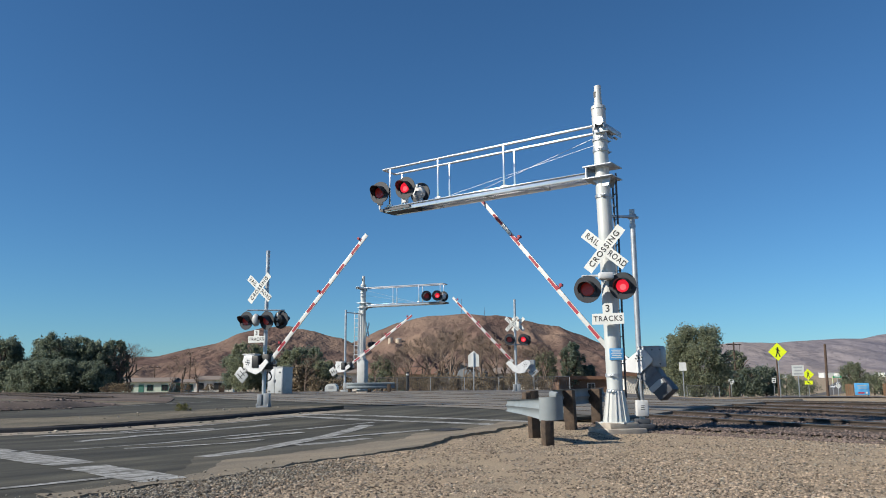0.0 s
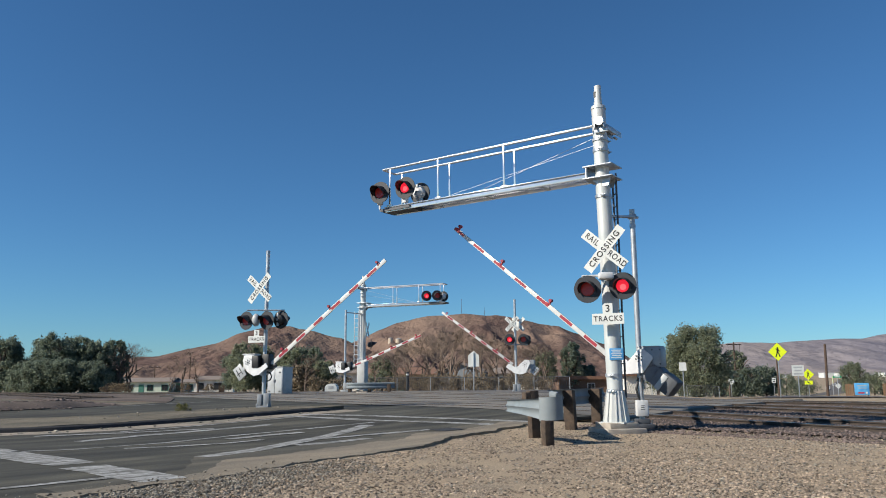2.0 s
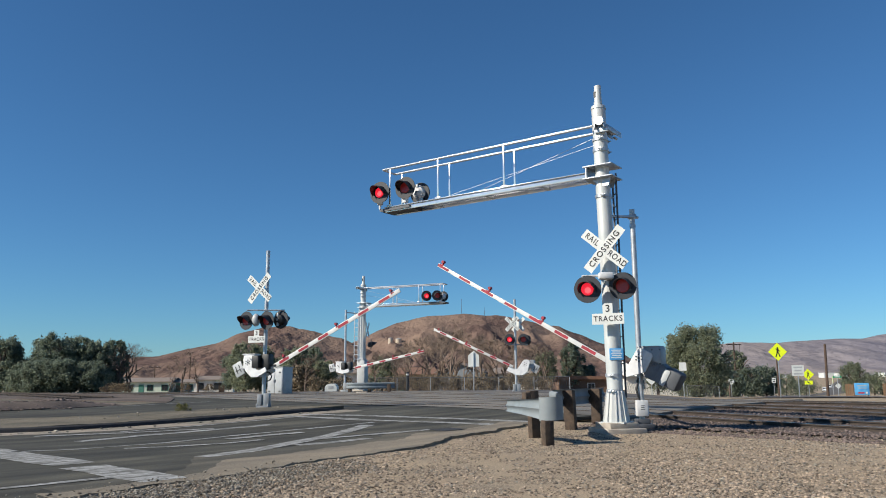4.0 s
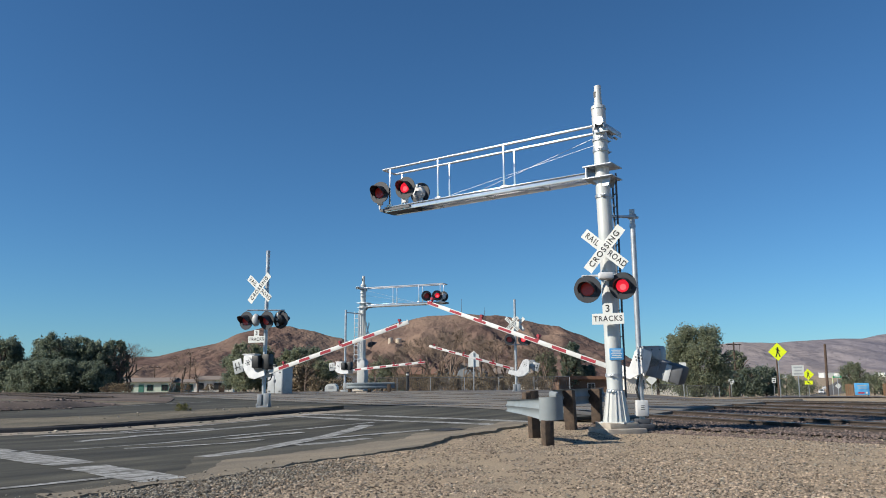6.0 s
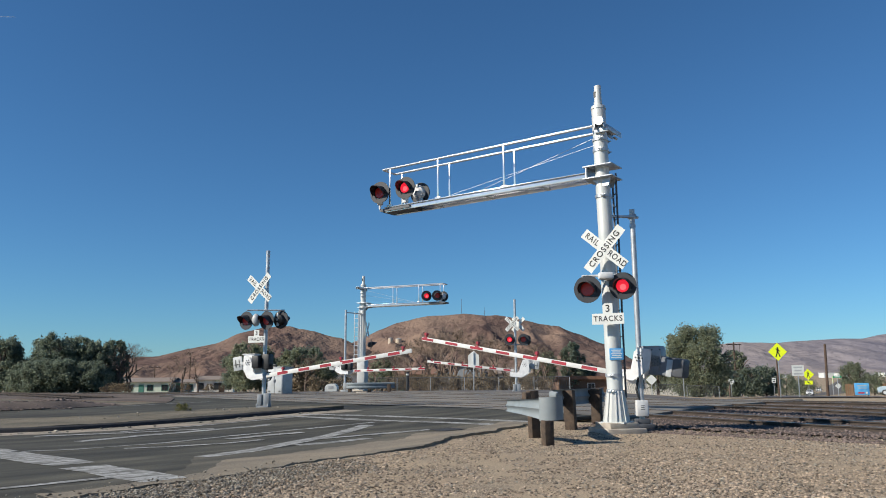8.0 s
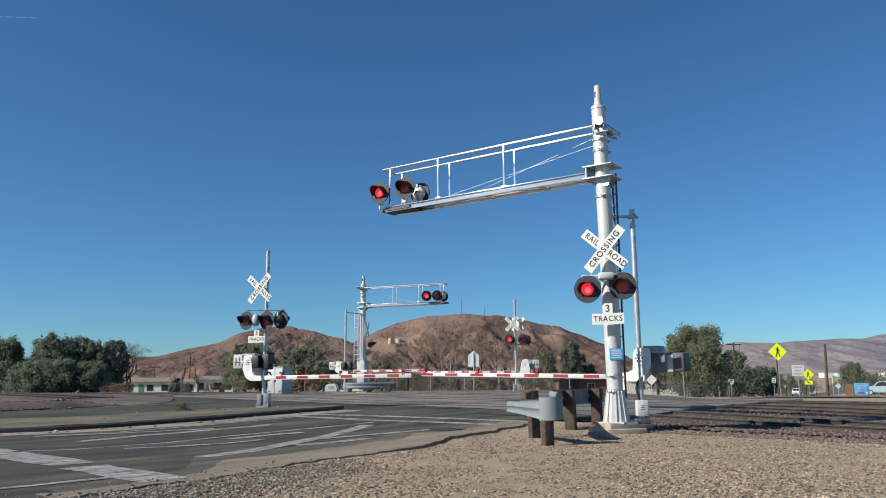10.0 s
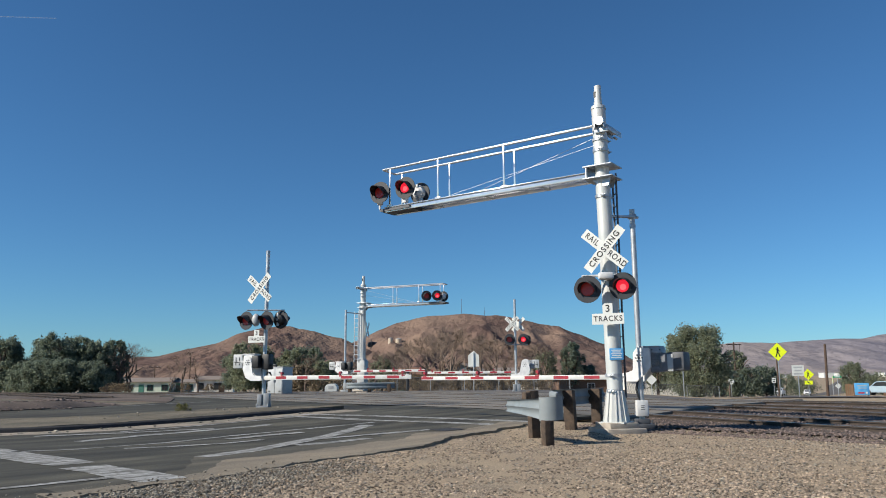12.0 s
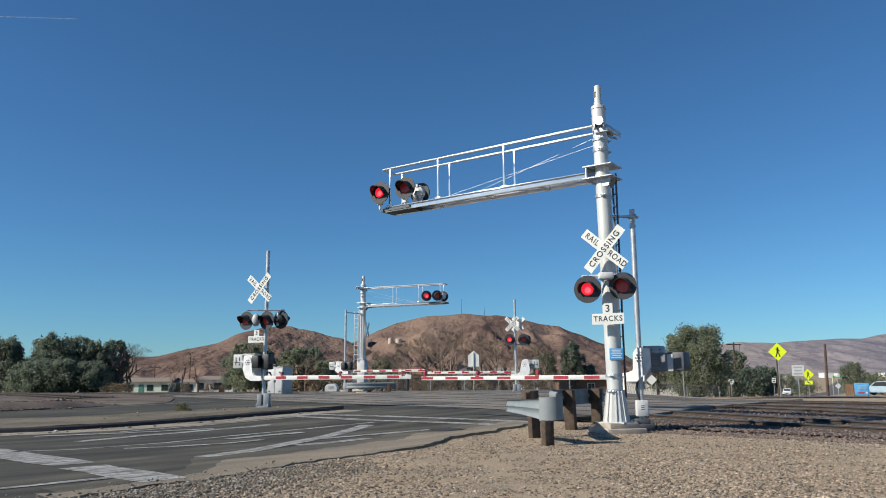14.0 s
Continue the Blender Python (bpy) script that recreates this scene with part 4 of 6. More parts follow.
NEAR_GATE = ((0, 49.75), (0.5, 47.5), (1, 45.0), (1.5, 42.25), (2, 39.5), (2.5, 37.0), (3.2, 33.25), (4.25, 27.88), (5.3, 22.5), (5.8, 20.25), (6.3, 17.75), (6.8, 15.75), (7.3, 13.5), (7.8, 11.0), (8.2, 9.0), (9.2, 4.7), (10.1, 0.8), (10.3, 0.5), (10.6, 0.0), (14.0, 0.0))
MEDIAN_GATE = ((0, 48.25), (1.5, 40.2), (3, 31.9), (4.25, 25.2), (5.5, 18.8), (6, 16.4), (6.5, 14.1), (7, 11.9), (7.5, 9.7), (8.2, 6.9), (9.3, 2.6), (10.0, 0.4), (10.4, 0.0), (14.0, 0.0))
FAR_MEDIAN_GATE = ((0, 47.2), (1.5, 39.3), (3, 31.0), (4.75, 21.8), (6.5, 13.2), (7.5, 8.7), (8.7, 3.8), (10.0, 0.3), (10.4, 0.0), (14.0, 0.0))
FAR_GATE = ((0, 34.7), (1.5, 24.2), (3, 15.8), (4.75, 8.9), (6.5, 3.7), (7.5, 1.8), (8.7, 0.5), (10.0, 0.0), (10.4, 0.0), (14.0, 0.0))

near = cantilever("cantilever_signal", 3.78, 17.0, 0.0, 144.7, 6.42, 5.86, 6.95, 8.02, "silver cantilever railroad signal with walkway over the road", lean=0.12)
crossbuck(near, (3.60, 16.66, 4.02), -28, turn=1.5)
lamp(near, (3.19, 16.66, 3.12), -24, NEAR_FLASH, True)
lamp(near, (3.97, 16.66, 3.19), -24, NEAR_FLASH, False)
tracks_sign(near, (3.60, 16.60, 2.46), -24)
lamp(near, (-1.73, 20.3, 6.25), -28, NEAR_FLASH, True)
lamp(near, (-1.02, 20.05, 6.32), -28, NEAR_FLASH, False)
lamp(near, (-0.62, 20.5, 6.27), 150, back=M_CAST)


def near_extras():
    bm = bmesh.new()
    q0, q1 = local(near, (3.1, 16.80, 3.42)), local(near, (4.05, 16.80, 3.46))
    tube(bm, q0, q1, 0.03, 0.03, 10)
    c = local(near, (3.62, 16.72, 3.42))
    box(bm, (0, 0, 0), (0.34, 0.2, 0.16), Matrix.Translation(c) @ pose(0, 0, 0, 0, 0, -144.7), bevel=0.05)
    part("lamp_crossarm", bm, M_CAST, near, "white lamp crossarm with junction box")
    q = local(near, (3.80, 16.815, 1.70))
    m = Matrix.Translation(q) @ pose(0, 0, 0, 0, 0, -144.7 - 8)
    bm = bmesh.new()
    box(bm, (0, 0, 0), (0.30, 0.006, 0.25), bevel=0.002)
    sg = part("notice_plate", bm, M_BLUE, near, "small blue notice plate with white writing", m)
    for k, (zz, w) in enumerate(((0.085, 0.22), (0.045, 0.18), (0.005, 0.24), (-0.035, 0.2), (-0.08, 0.24))):
        bm = bmesh.new()
        box(bm, (0, -0.0045, zz), (w, 0.003, 0.018))
        part("bar", bm, M_WHITE, sg)
    for p in ((-1.73, 20.42, 6.25), (-1.02, 20.17, 6.32), (-0.62, 20.4, 6.27)):
        bm = bmesh.new()
        a = local(near, p)
        tube(bm, (a.x, a.y, 5.8), (a.x, a.y, 6.4), 0.03, 0.03, 10)
        tube(bm, (a.x, a.y, 6.4), (a.x, a.y, 6.47), 0.05, 0.03, 10)
        box(bm, (a.x, a.y, 6.02), (0.14, 0.14, 0.2), bevel=0.03)
        part("lamp_post", bm, M_CAST, near)


near_extras()


def near_gate():
    ob = thing("crossing_gate", pose(4.56, 17.85, 0.03), "white railroad gate with tall galvanised post", "crossing gate")
    bm = bmesh.new()
    tube(bm, (0, 0, 0.1), (0, 0, 5.15), 0.064, 0.064, 18)
    part("post", bm, M_GALV, ob)
    bm = bmesh.new()
    box(bm, (0, 0, 4.97), (0.17, 0.17, 0.10), bevel=0.01)
    tube(bm, (0.14, 0.05, 4.97), (-0.72, -0.62, 4.86), 0.034, 0.034, 10)
    tube(bm, (0, 0, 4.72), (0, 0, 4.78), 0.075, 0.075, 16)
    part("brace_arm", bm, M_GALV, ob)
    bm = bmesh.new()
    box(bm, (0, 0, 0.06), (0.46, 0.46, 0.1), bevel=0.02)
    box(bm, (0, 0, 0.16), (0.3, 0.3, 0.12), bevel=0.02)
    for a in (-1, 1):
        for b in (-1, 1):
            tube(bm, (0.18 * a, 0.18 * b, 0.1), (0.18 * a, 0.18 * b, 0.2), 0.02, 0.02, 8)
    part("base_plate", bm, M_DARKBOX, ob)
    bm = bmesh.new()
    box(bm, (-0.02, -0.10, 0.46), (0.27, 0.18, 0.36), bevel=0.02)
    jb = part("junction_box", bm, M_CAST, ob, "white junction box")
    plain_text_bars(jb, pose(-0.02, -0.193, 0.46), ((0.06, 0.5), (0.02, 0.4), (-0.02, 0.5)), 0.2, 0.012, M_DARKBOX)
    piv = (4.51, 17.6, 1.63)
    gate_housing(ob, piv, 144.9)
    gate_arm(ob, piv, 144.9, 6.26, 0.43, NEAR_GATE, hub=1.0, side=-0.19)
    bm = bmesh.new()
    tube(bm, (-0.05, -0.05, 0.6), (-0.12, -0.06, 0.9), 0.025, 0.025, 8)
    tube(bm, (-0.12, -0.06, 0.9), (-0.05, -0.02, 1.15), 0.025, 0.025, 8)
    part("cable_hose", bm, M_BLACK, ob)


near_gate()


def pole_signal(name, x, y, z, top, label, r=0.066, sink=0.0):
    ob = thing(name, pose(x, y, z), label, "railroad signal")
    bm = bmesh.new()
    tube(bm, (0, 0, -sink), (0, 0, top), r, r, 18)
    tube(bm, (0, 0, top), (0, 0, top + 0.02), r * 1.1, r * 0.7, 18)
    part("post", bm, M_GALV, ob)
    bm = bmesh.new()
    box(bm, (0, 0, 0.04 - sink), (0.40, 0.34, 0.08), bevel=0.015)
    box(bm, (-0.10, -0.06, 0.26), (0.15, 0.22, 0.36), pose(0, 0, -sink), bevel=0.015)
    box(bm, (0.12, -0.03, 0.27), (0.19, 0.26, 0.40), pose(0, 0, -sink), bevel=0.015)
    for a in (-1, 1):
        for b in (-1, 1):
            tube(bm, (0.18 * a, 0.15 * b, 0.05 - sink), (0.18 * a, 0.15 * b, 0.14 - sink), 0.03, 0.03, 8)
    part("base_box", bm, M_GREYBOX, ob)
    return ob


def median_signal():
    ob = pole_signal("median_signal", -5.92, 25.3, 0.39, 5.09, "galvanised pole signal with crossbuck, lamps and gate on the island", sink=0.11)
    crossbuck(ob, (-6.14, 25.14, 4.2), -24, 0.97, turn=2)
    lamp(ob, (-6.56, 25.22, 3.13), -30)
    lamp(ob, (-5.86, 25.15, 3.13), -30)
    lamp(ob, (-5.42, 25.3, 3.16), 152, back=M_BLACK)
    tracks_sign(ob, (-6.15, 25.0, 2.50), -20, 0.9)
    bm = bmesh.new()
    tube(bm, (-0.62, -0.12, 3.08), (0.62, -0.05, 3.08), 0.025, 0.025, 10)
    part("lamp_crossarm", bm, M_GALV, ob)
    bm = bmesh.new()
    bmesh.ops.create_uvsphere(bm, u_segments=18, v_segments=10, radius=0.17, matrix=Matrix.Translation((-0.30, -0.16, 2.75)) @ Matrix.Diagonal((0.85, 0.7, 1.25, 1)))
    part("bell", bm, M_CABINET, ob, "pale round warning bell")
    piv = (-6.35, 25.4, 1.75)
    gate_housing(ob, piv, -22.3, dark=True)
    gate_arm(ob, piv, -22.3, 5.80, 0.50, MEDIAN_GATE, start=0.5, cw="plate", lamps=(0.04, 0.45, 0.86), red0=1, height0=0.135, tip=0.13, hub=1.04)
    bm = bmesh.new()
    for k in range(8):
        a, b = k / 8 * math.pi, (k + 1) / 8 * math.pi
        tube(bm, (0.1 + 0.16 * math.sin(a), -0.1, 0.75 + 0.15 - 0.15 * math.cos(a)), (0.1 + 0.16 * math.sin(b), -0.1, 0.75 + 0.15 - 0.15 * math.cos(b)), 0.022, 0.022, 8)
    part("cable_hose", bm, M_BLACK, ob)


median_signal()

far = cantilever("cantilever_signal", -4.88, 46.0, 0.35, -22.0, 5.35, 5.23, 6.27, 7.05, "silver cantilever railroad signal across the tracks", flip=-1)
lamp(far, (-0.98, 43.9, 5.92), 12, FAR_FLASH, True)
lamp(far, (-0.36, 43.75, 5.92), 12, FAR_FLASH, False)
lamp(far, (0.0, 44.1, 5.9), 160, back=M_CAST)
lamp(far, (-4.35, 45.7, 3.2), 100)
crossbuck(far, (-4.6, 46.0, 4.1), 82, words=False)


def far_extras():
    bm = bmesh.new()
    box(bm, (0, 0, 1.05), (0.52, 0.5, 1.75), bevel=0.03)
    box(bm, (-0.05, 0, 1.97), (0.42, 0.42, 0.12), bevel=0.03)
    part("base_column", bm, M_CABINET, far, "grey boxed lower column")
    for s in (-0.42, -0.16):
        bm = bmesh.new()
        box(bm, (s, -0.30, 3.35), (0.035, 0.035, 3.0))
        part("ladder_rail", bm, M_GALV, far)
    for k in range(11):
        bm = bmesh.new()
        tube(bm, (-0.42, -0.30, 2.0 + 0.27 * k), (-0.16, -0.30, 2.0 + 0.27 * k), 0.016, 0.016, 6)
        part("ladder_rung", bm, M_GALV, far)


far_extras()


def far_gate():
    ob = thing("crossing_gate", pose(-5.8, 45.0, 0.38), "white railroad gate across the tracks with tall post", "crossing gate")
    bm = bmesh.new()
    tube(bm, (0, 0, 0), (0, 0, 4.85), 0.062, 0.062, 14)
    part("post", bm, M_GALV, ob)
    bm = bmesh.new()
    tube(bm, (0, 0, 4.7), (0.85, 0.8, 4.68), 0.03, 0.03, 8)
    part("brace_arm", bm, M_GALV, ob)
    bm = bmesh.new()
    box(bm, (0, 0, 0.08), (0.45, 0.45, 0.2), bevel=0.02)
    box(bm, (0.05, -0.06, 0.4), (0.26, 0.24, 0.36), bevel=0.02)
    part("base_box", bm, M_CABINET, ob)
    gate_housing(ob, (-6.03, 44.8, 1.9), -21.9, dark=True)
    gate_arm(ob, (-6.03, 44.8, 1.9), -21.9, 5.36, 0.28, FAR_GATE, start=0.7, cw="plate", lamps=(0.04, 0.4, 0.75), height0=0.14, tip=0.13, hub=1.2)


far_gate()


def far_median():
    ob = pole_signal("median_signal", 4.0, 42.5, 0.4, 5.12, "white pole signal with crossbucks and gate across the tracks")
    crossbuck(ob, (3.82, 42.3, 4.15), -18, 0.82)
    crossbuck(ob, (4.2, 42.7, 4.15), 150, 0.82, words=False)
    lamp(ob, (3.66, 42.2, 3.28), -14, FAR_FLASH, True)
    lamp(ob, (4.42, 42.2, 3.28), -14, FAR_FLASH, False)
    lamp(ob, (4.62, 42.6, 3.25), 150)
    bm = bmesh.new()
    tube(bm, (-0.4, -0.1, 2.6), (0.7, 0.0, 2.6), 0.03, 0.03, 8)
    part("lamp_crossarm", bm, M_GALV, ob)
    gate_housing(ob, (4.53, 42.5, 1.89), 164.6)
    gate_arm(ob, (4.53, 42.5, 1.89), 164.6, 5.66, 0.39, FAR_MEDIAN_GATE, start=0.6, cw="plate", lamps=(0.04, 0.4, 0.75), red0=1, height0=0.14, tip=0.13, hub=1.5)


far_median()


# ---- guard rails, cabinets and roadside things ----
def w_beam(name, plan, ztop, zbot, parent):
    """A corrugated steel beam along a line in plan."""
    prof = [(0.0, 1.0), (0.03, 0.95), (0.045, 0.86), (0.045, 0.74), (0.03, 0.62), (0.0, 0.5), (0.03, 0.38), (0.045, 0.26), (0.045, 0.14), (0.03, 0.05), (0.0, 0.0)]
    pts = []
    for i in range(len(plan) - 1):
        p0, p1 = Vector(plan[max(i - 1, 0)]), Vector(plan[i])
        p2, p3 = Vector(plan[i + 1]), Vector(plan[min(i + 2, len(plan) - 1)])
        for k in range(8):
            t = k / 8
            pts.append(0.5 * ((2 * p1) + (p2 - p0) * t + (2 * p0 - 5 * p1 + 4 * p2 - p3) * t * t + (3 * p1 - p0 - 3 * p2 + p3) * t ** 3))
    pts.append(Vector(plan[-1]))
    bm = bmesh.new()
    prev = None
    n = len(pts)
    for i, p in enumerate(pts):
        d = (pts[min(i + 1, n - 1)] - pts[max(i - 1, 0)]).normalized()
        nrm = Vector((d.y, -d.x))
        f = i / (n - 1)
        zt, zb = ztop(f), zbot(f)
        ring = []
        for o in (0.0, -0.006):
            ring.append([bm.verts.new((p.x + nrm.x * (a + o), p.y + nrm.y * (a + o), zb + (zt - zb) * b)) for a, b in prof])
        if prev:
            for s in range(2):
                for k in range(len(prof) - 1):
                    bm.faces.new((prev[s][k], prev[s][k + 1], ring[s][k + 1], ring[s][k]))
            for k in (0, -1):
                bm.faces.new((prev[0][k], prev[1][k], ring[1][k], ring[0][k]))
        prev = ring
    return part(name, bm, M_BEAM, parent, "galvanised corrugated steel beam")


def guard_rail():
    ob = thing("guard_rail", Matrix(), "weathered galvanised guard rail with bullnose end on timber posts", "guard rail")
    w_beam("beam", [(4.3, 20.6), (3.45, 18.95), (2.62, 17.4), (2.22, 16.0), (2.16, 14.6)], lambda f: 0.93, lambda f: 0.56, ob)
    w_beam("beam", [(1.76, 14.04), (1.63, 14.4), (1.45, 14.8), (1.22, 15.35)], lambda f: 0.83 - 0.06 * f, lambda f: 0.445 + 0.11 * f, ob)
    cap = bmesh.new()
    rows = []
    for k in range(17):
        a = radians(192 + 186 * k / 16)
        c, n = math.cos(a), math.sin(a)
        rows.append([cap.verts.new((1.945 + c * r, 14.12 + n * r * 0.9, z + 0.012 * c)) for r, z in ((0.222, 0.44), (0.222, 0.855), (0.214, 0.855), (0.214, 0.44))])
    for p, q in zip(rows, rows[1:]):
        for i in range(4):
            cap.faces.new((p[i], p[(i + 1) % 4], q[(i + 1) % 4], q[i]))
    part("end_cap", cap, M_BEAM, ob, "smooth rounded galvanised end sheet")
    # dark disc added for the shade inside the hollow end cap
    bm = bmesh.new()
    tube(bm, (1.945, 14.14, 0.80), (1.945, 14.14, 0.82), 0.20, 0.20, 20)
    part("cap_shade_disc", bm, M_TARGET, ob)
    for x, y, rz, h, w in ((1.86, 13.98, 24, 0.44, 0.19), (1.83, 15.75, 25, 0.94, 0.2), (2.90, 17.72, -30, 0.88, 0.24), (3.82, 19.35, -30, 0.86, 0.24)):
        bm = bmesh.new()
        z = height(x, y)
        box(bm, (0, 0, h / 2 - 0.1), (w, w * 0.8, h + 0.2), bevel=0.012)
        for v in bm.verts:
            if v.co.z > h * 0.8:
                v.co.z += 0.012 * noise.noise(v.co * 9 + Vector((x * 7, 0, 0)))
        part("post", bm, M_TIMBER, ob, "split brown timber post", pose(x, y, z, 1.5 * math.sin(x * 5), 2 * math.cos(y * 3), rz))
        if h < 0.6:
            continue
        bm = bmesh.new()
        box(bm, (-0.16, 0.0, h - 0.2), (0.16, 0.16, 0.34), bevel=0.012)
        part("spacer_block", bm, M_TIMBER, ob, m=pose(x, y, z, 0, 0, rz))
    far = thing("guard_rail", Matrix(), "short galvanised guard rail beside the far signal", "guard rail")
    w_beam("beam", [(-5.5, 43.6), (-5.2, 43.1), (-4.4, 43.0), (-3.6, 43.2), (-2.8, 43.5)], lambda f: 0.98, lambda f: 0.64, far)
    for x in (-5.3, -4.2, -3.1):
        bm = bmesh.new()
        box(bm, (0, 0, 0.25), (0.2, 0.18, 0.75), bevel=0.01)
        part("post", bm, M_TIMBER, far, m=Matrix.Translation(on(x, 43.35)))
    bm = bmesh.new()
    box(bm, (0, 0, 0.06), (1.0, 0.6, 0.18), bevel=0.03)
    box(bm, (0.08, 0, 0.18), (0.6, 0.4, 0.1), bevel=0.02)
    ob = part("concrete_block", bm, M_CONC, None, m=Matrix.Translation(on(-4.5, 41.6)))
    tagged(ob, "small pale concrete block on the ground", "concrete block")


guard_rail()


def cabinet():
    ob = thing("equipment_cabinet", pose(-8.85, 41.5, height(-8.85, 41.5), 0, 0, -30), "grey metal signal equipment cabinet with two doors", "cabinet")
    bm = bmesh.new()
    box(bm, (0, 0, 0.8), (1.05, 0.8, 1.5), bevel=0.015)
    part("body", bm, M_CABINET, ob)
    bm = bmesh.new()
    box(bm, (0, 0, 1.57), (1.12, 0.88, 0.06), bevel=0.015)
    part("lid", bm, M_CABINET, ob)
    bm = bmesh.new()
    box(bm, (0, 0, 0.04), (1.2, 0.95, 0.12), bevel=0.01)
    part("plinth", bm, M_CONC, ob)
    for s in (-1, 1):
        bm = bmesh.new()
        box(bm, (0.255 * s, -0.41, 0.8), (0.48, 0.02, 1.36), bevel=0.008)
        d = part("door", bm, M_CABINET, ob)
        bm = bmesh.new()
        box(bm, (0.05 * s, -0.43, 0.85), (0.03, 0.03, 0.16), bevel=0.006)
        part("handle", bm, M_DARKBOX, d)
        for zz in (0.3, 1.3):
            bm = bmesh.new()
            box(bm, (0.36 * s, -0.425, zz), (0.14, 0.012, 0.08))
            part("vent", bm, M_DARKBOX, d)


cabinet()


def sign_post(name, x, y, panel, zc, label, material, back=None, rz=0, ph=None, bars=(), ink=None, wood=False, pr=0.03, sub=None):
    """A road sign on a post; panel is an outline in x and z about its centre."""
    z = height(x, y)
    ob = thing(name, pose(x, y, z, 0, 0, rz), label, "road sign")
    bm = bmesh.new()
    top = (ph or zc + max(p[1] for p in panel) * 0.8)
    box(bm, (0, 0.03, top / 2 - 0.1), (pr * 2, pr * 1.6, top + 0.2), bevel=0.004)
    part("post", bm, M_GALV, ob)
    bm = bmesh.new()
    prism(bm, panel, 0.012, pose(0, -0.02, zc))
    sg = part("panel", bm, material, ob, flat=True)
    for cx, cz, w, h, rot in bars:
        bm = bmesh.new()
        box(bm, (0, 0, 0), (w, 0.004, h))
        part("bar", bm, ink or M_INK, sg, m=pose(cx, -0.024, zc + cz, 0, rot, 0))
    return ob


def diamond(r):
    return [(-r, 0), (0, -r), (r, 0), (0, r)]


def rect(w, h):
    return [(-w / 2, -h / 2), (w / 2, -h / 2), (w / 2, h / 2), (-w / 2, h / 2)]


FIGURE = ((0.0, 0.27, 0.10, 0.10, 45), (0.0, 0.07, 0.12, 0.30, 8), (-0.08, -0.20, 0.07, 0.32, 22), (0.09, -0.20, 0.07, 0.32, -20), (0.02, 0.12, 0.34, 0.05, 30))
sign_post("warning_sign", 23.15, 53.0, diamond(0.62), 2.83 - height(23.15, 53), "bright yellow-green diamond warning sign on a steel post", M_YELLOW, bars=FIGURE, rz=-8)
sign_post("notice_sign", 26.76, 58.0, rect(0.86, 0.8), 1.57 - height(26.76, 58), "white rectangular notice sign with dark writing", M_WHITE, bars=((0, 0.24, 0.62, 0.11, 0), (0, 0.0, 0.5, 0.11, 0), (0, -0.24, 0.62, 0.11, 0)), ink=M_CABINET, rz=-8)
s = sign_post("warning_sign", 40.3, 85.0, diamond(0.62), 1.30 - height(40.3, 85), "yellow-green diamond sign with arrow plate below", M_YELLOW, bars=FIGURE, rz=-8)
bm = bmesh.new()
prism(bm, rect(0.85, 0.42), 0.012, pose(0, -0.02, 0.42 - height(40.3, 85)))
pl = part("arrow_plate", bm, M_YELLOW, s, flat=True)
bm = bmesh.new()
box(bm, (0, 0, 0), (0.4, 0.004, 0.08))
part("bar", bm, M_INK, pl, m=pose(0, -0.024, 0.42 - height(40.3, 85), 0, 30, 0))
sign_post("warning_sign", 44.5, 88.0, diamond(0.5), 0.55 - height(44.5, 88), "yellow-green diamond sign turned aside", M_YELLOW, rz=62)
sign_post("stop_sign", 1.95, 50.0, [(-0.36, -0.5), (0.36, -0.5), (0.36, 0.22), (0, 0.52), (-0.36, 0.22)], 2.42 - height(1.95, 50), "white back of a road sign on a thin post", M_WHITE, rz=172)
sign_post("notice_sign", 18.7, 60.0, rect(0.55, 0.65), 1.95 - height(18.7, 60), "blank white sign on a post by the tree", M_WHITE, rz=-10)
sign_post("warning_sign", 16.2, 60.0, diamond(0.42), 0.95 - height(16.2, 60), "small pale diamond sign", M_WHITE, rz=-10)
sign_post("round_sign", 33.6, 90.0, ring_pts(0.34, 20), 0.55 - height(33.6, 90), "small round white sign by the bushes", M_WHITE, rz=-10, bars=((0, 0, 0.08, 0.25, 0),))
sign_post("notice_sign", 42.9, 100.0, rect(0.5, 0.62), 0.6 - height(42.9, 100), "small white rectangular sign", M_WHITE, rz=-10, bars=((0, 0.1, 0.3, 0.12, 0), (0, -0.14, 0.3, 0.12, 0)))
M_GREEN = mat("green_street_sign", (0.03, 0.28, 0.14), 0.5)
sign_post("street_sign", 48.1, 94.0, rect(1.0, 0.26), 1.0 - height(48.1, 94), "green street name sign on a post", M_GREEN, rz=-10, bars=((0, 0, 0.6, 0.1, 0),), ink=M_WHITE)
sign_post("crossing_sign", 48.3, 94.3, diamond(0.38), -0.1 - height(48.3, 94.3), "pale diamond sign on a post", M_WHITE, rz=-10)


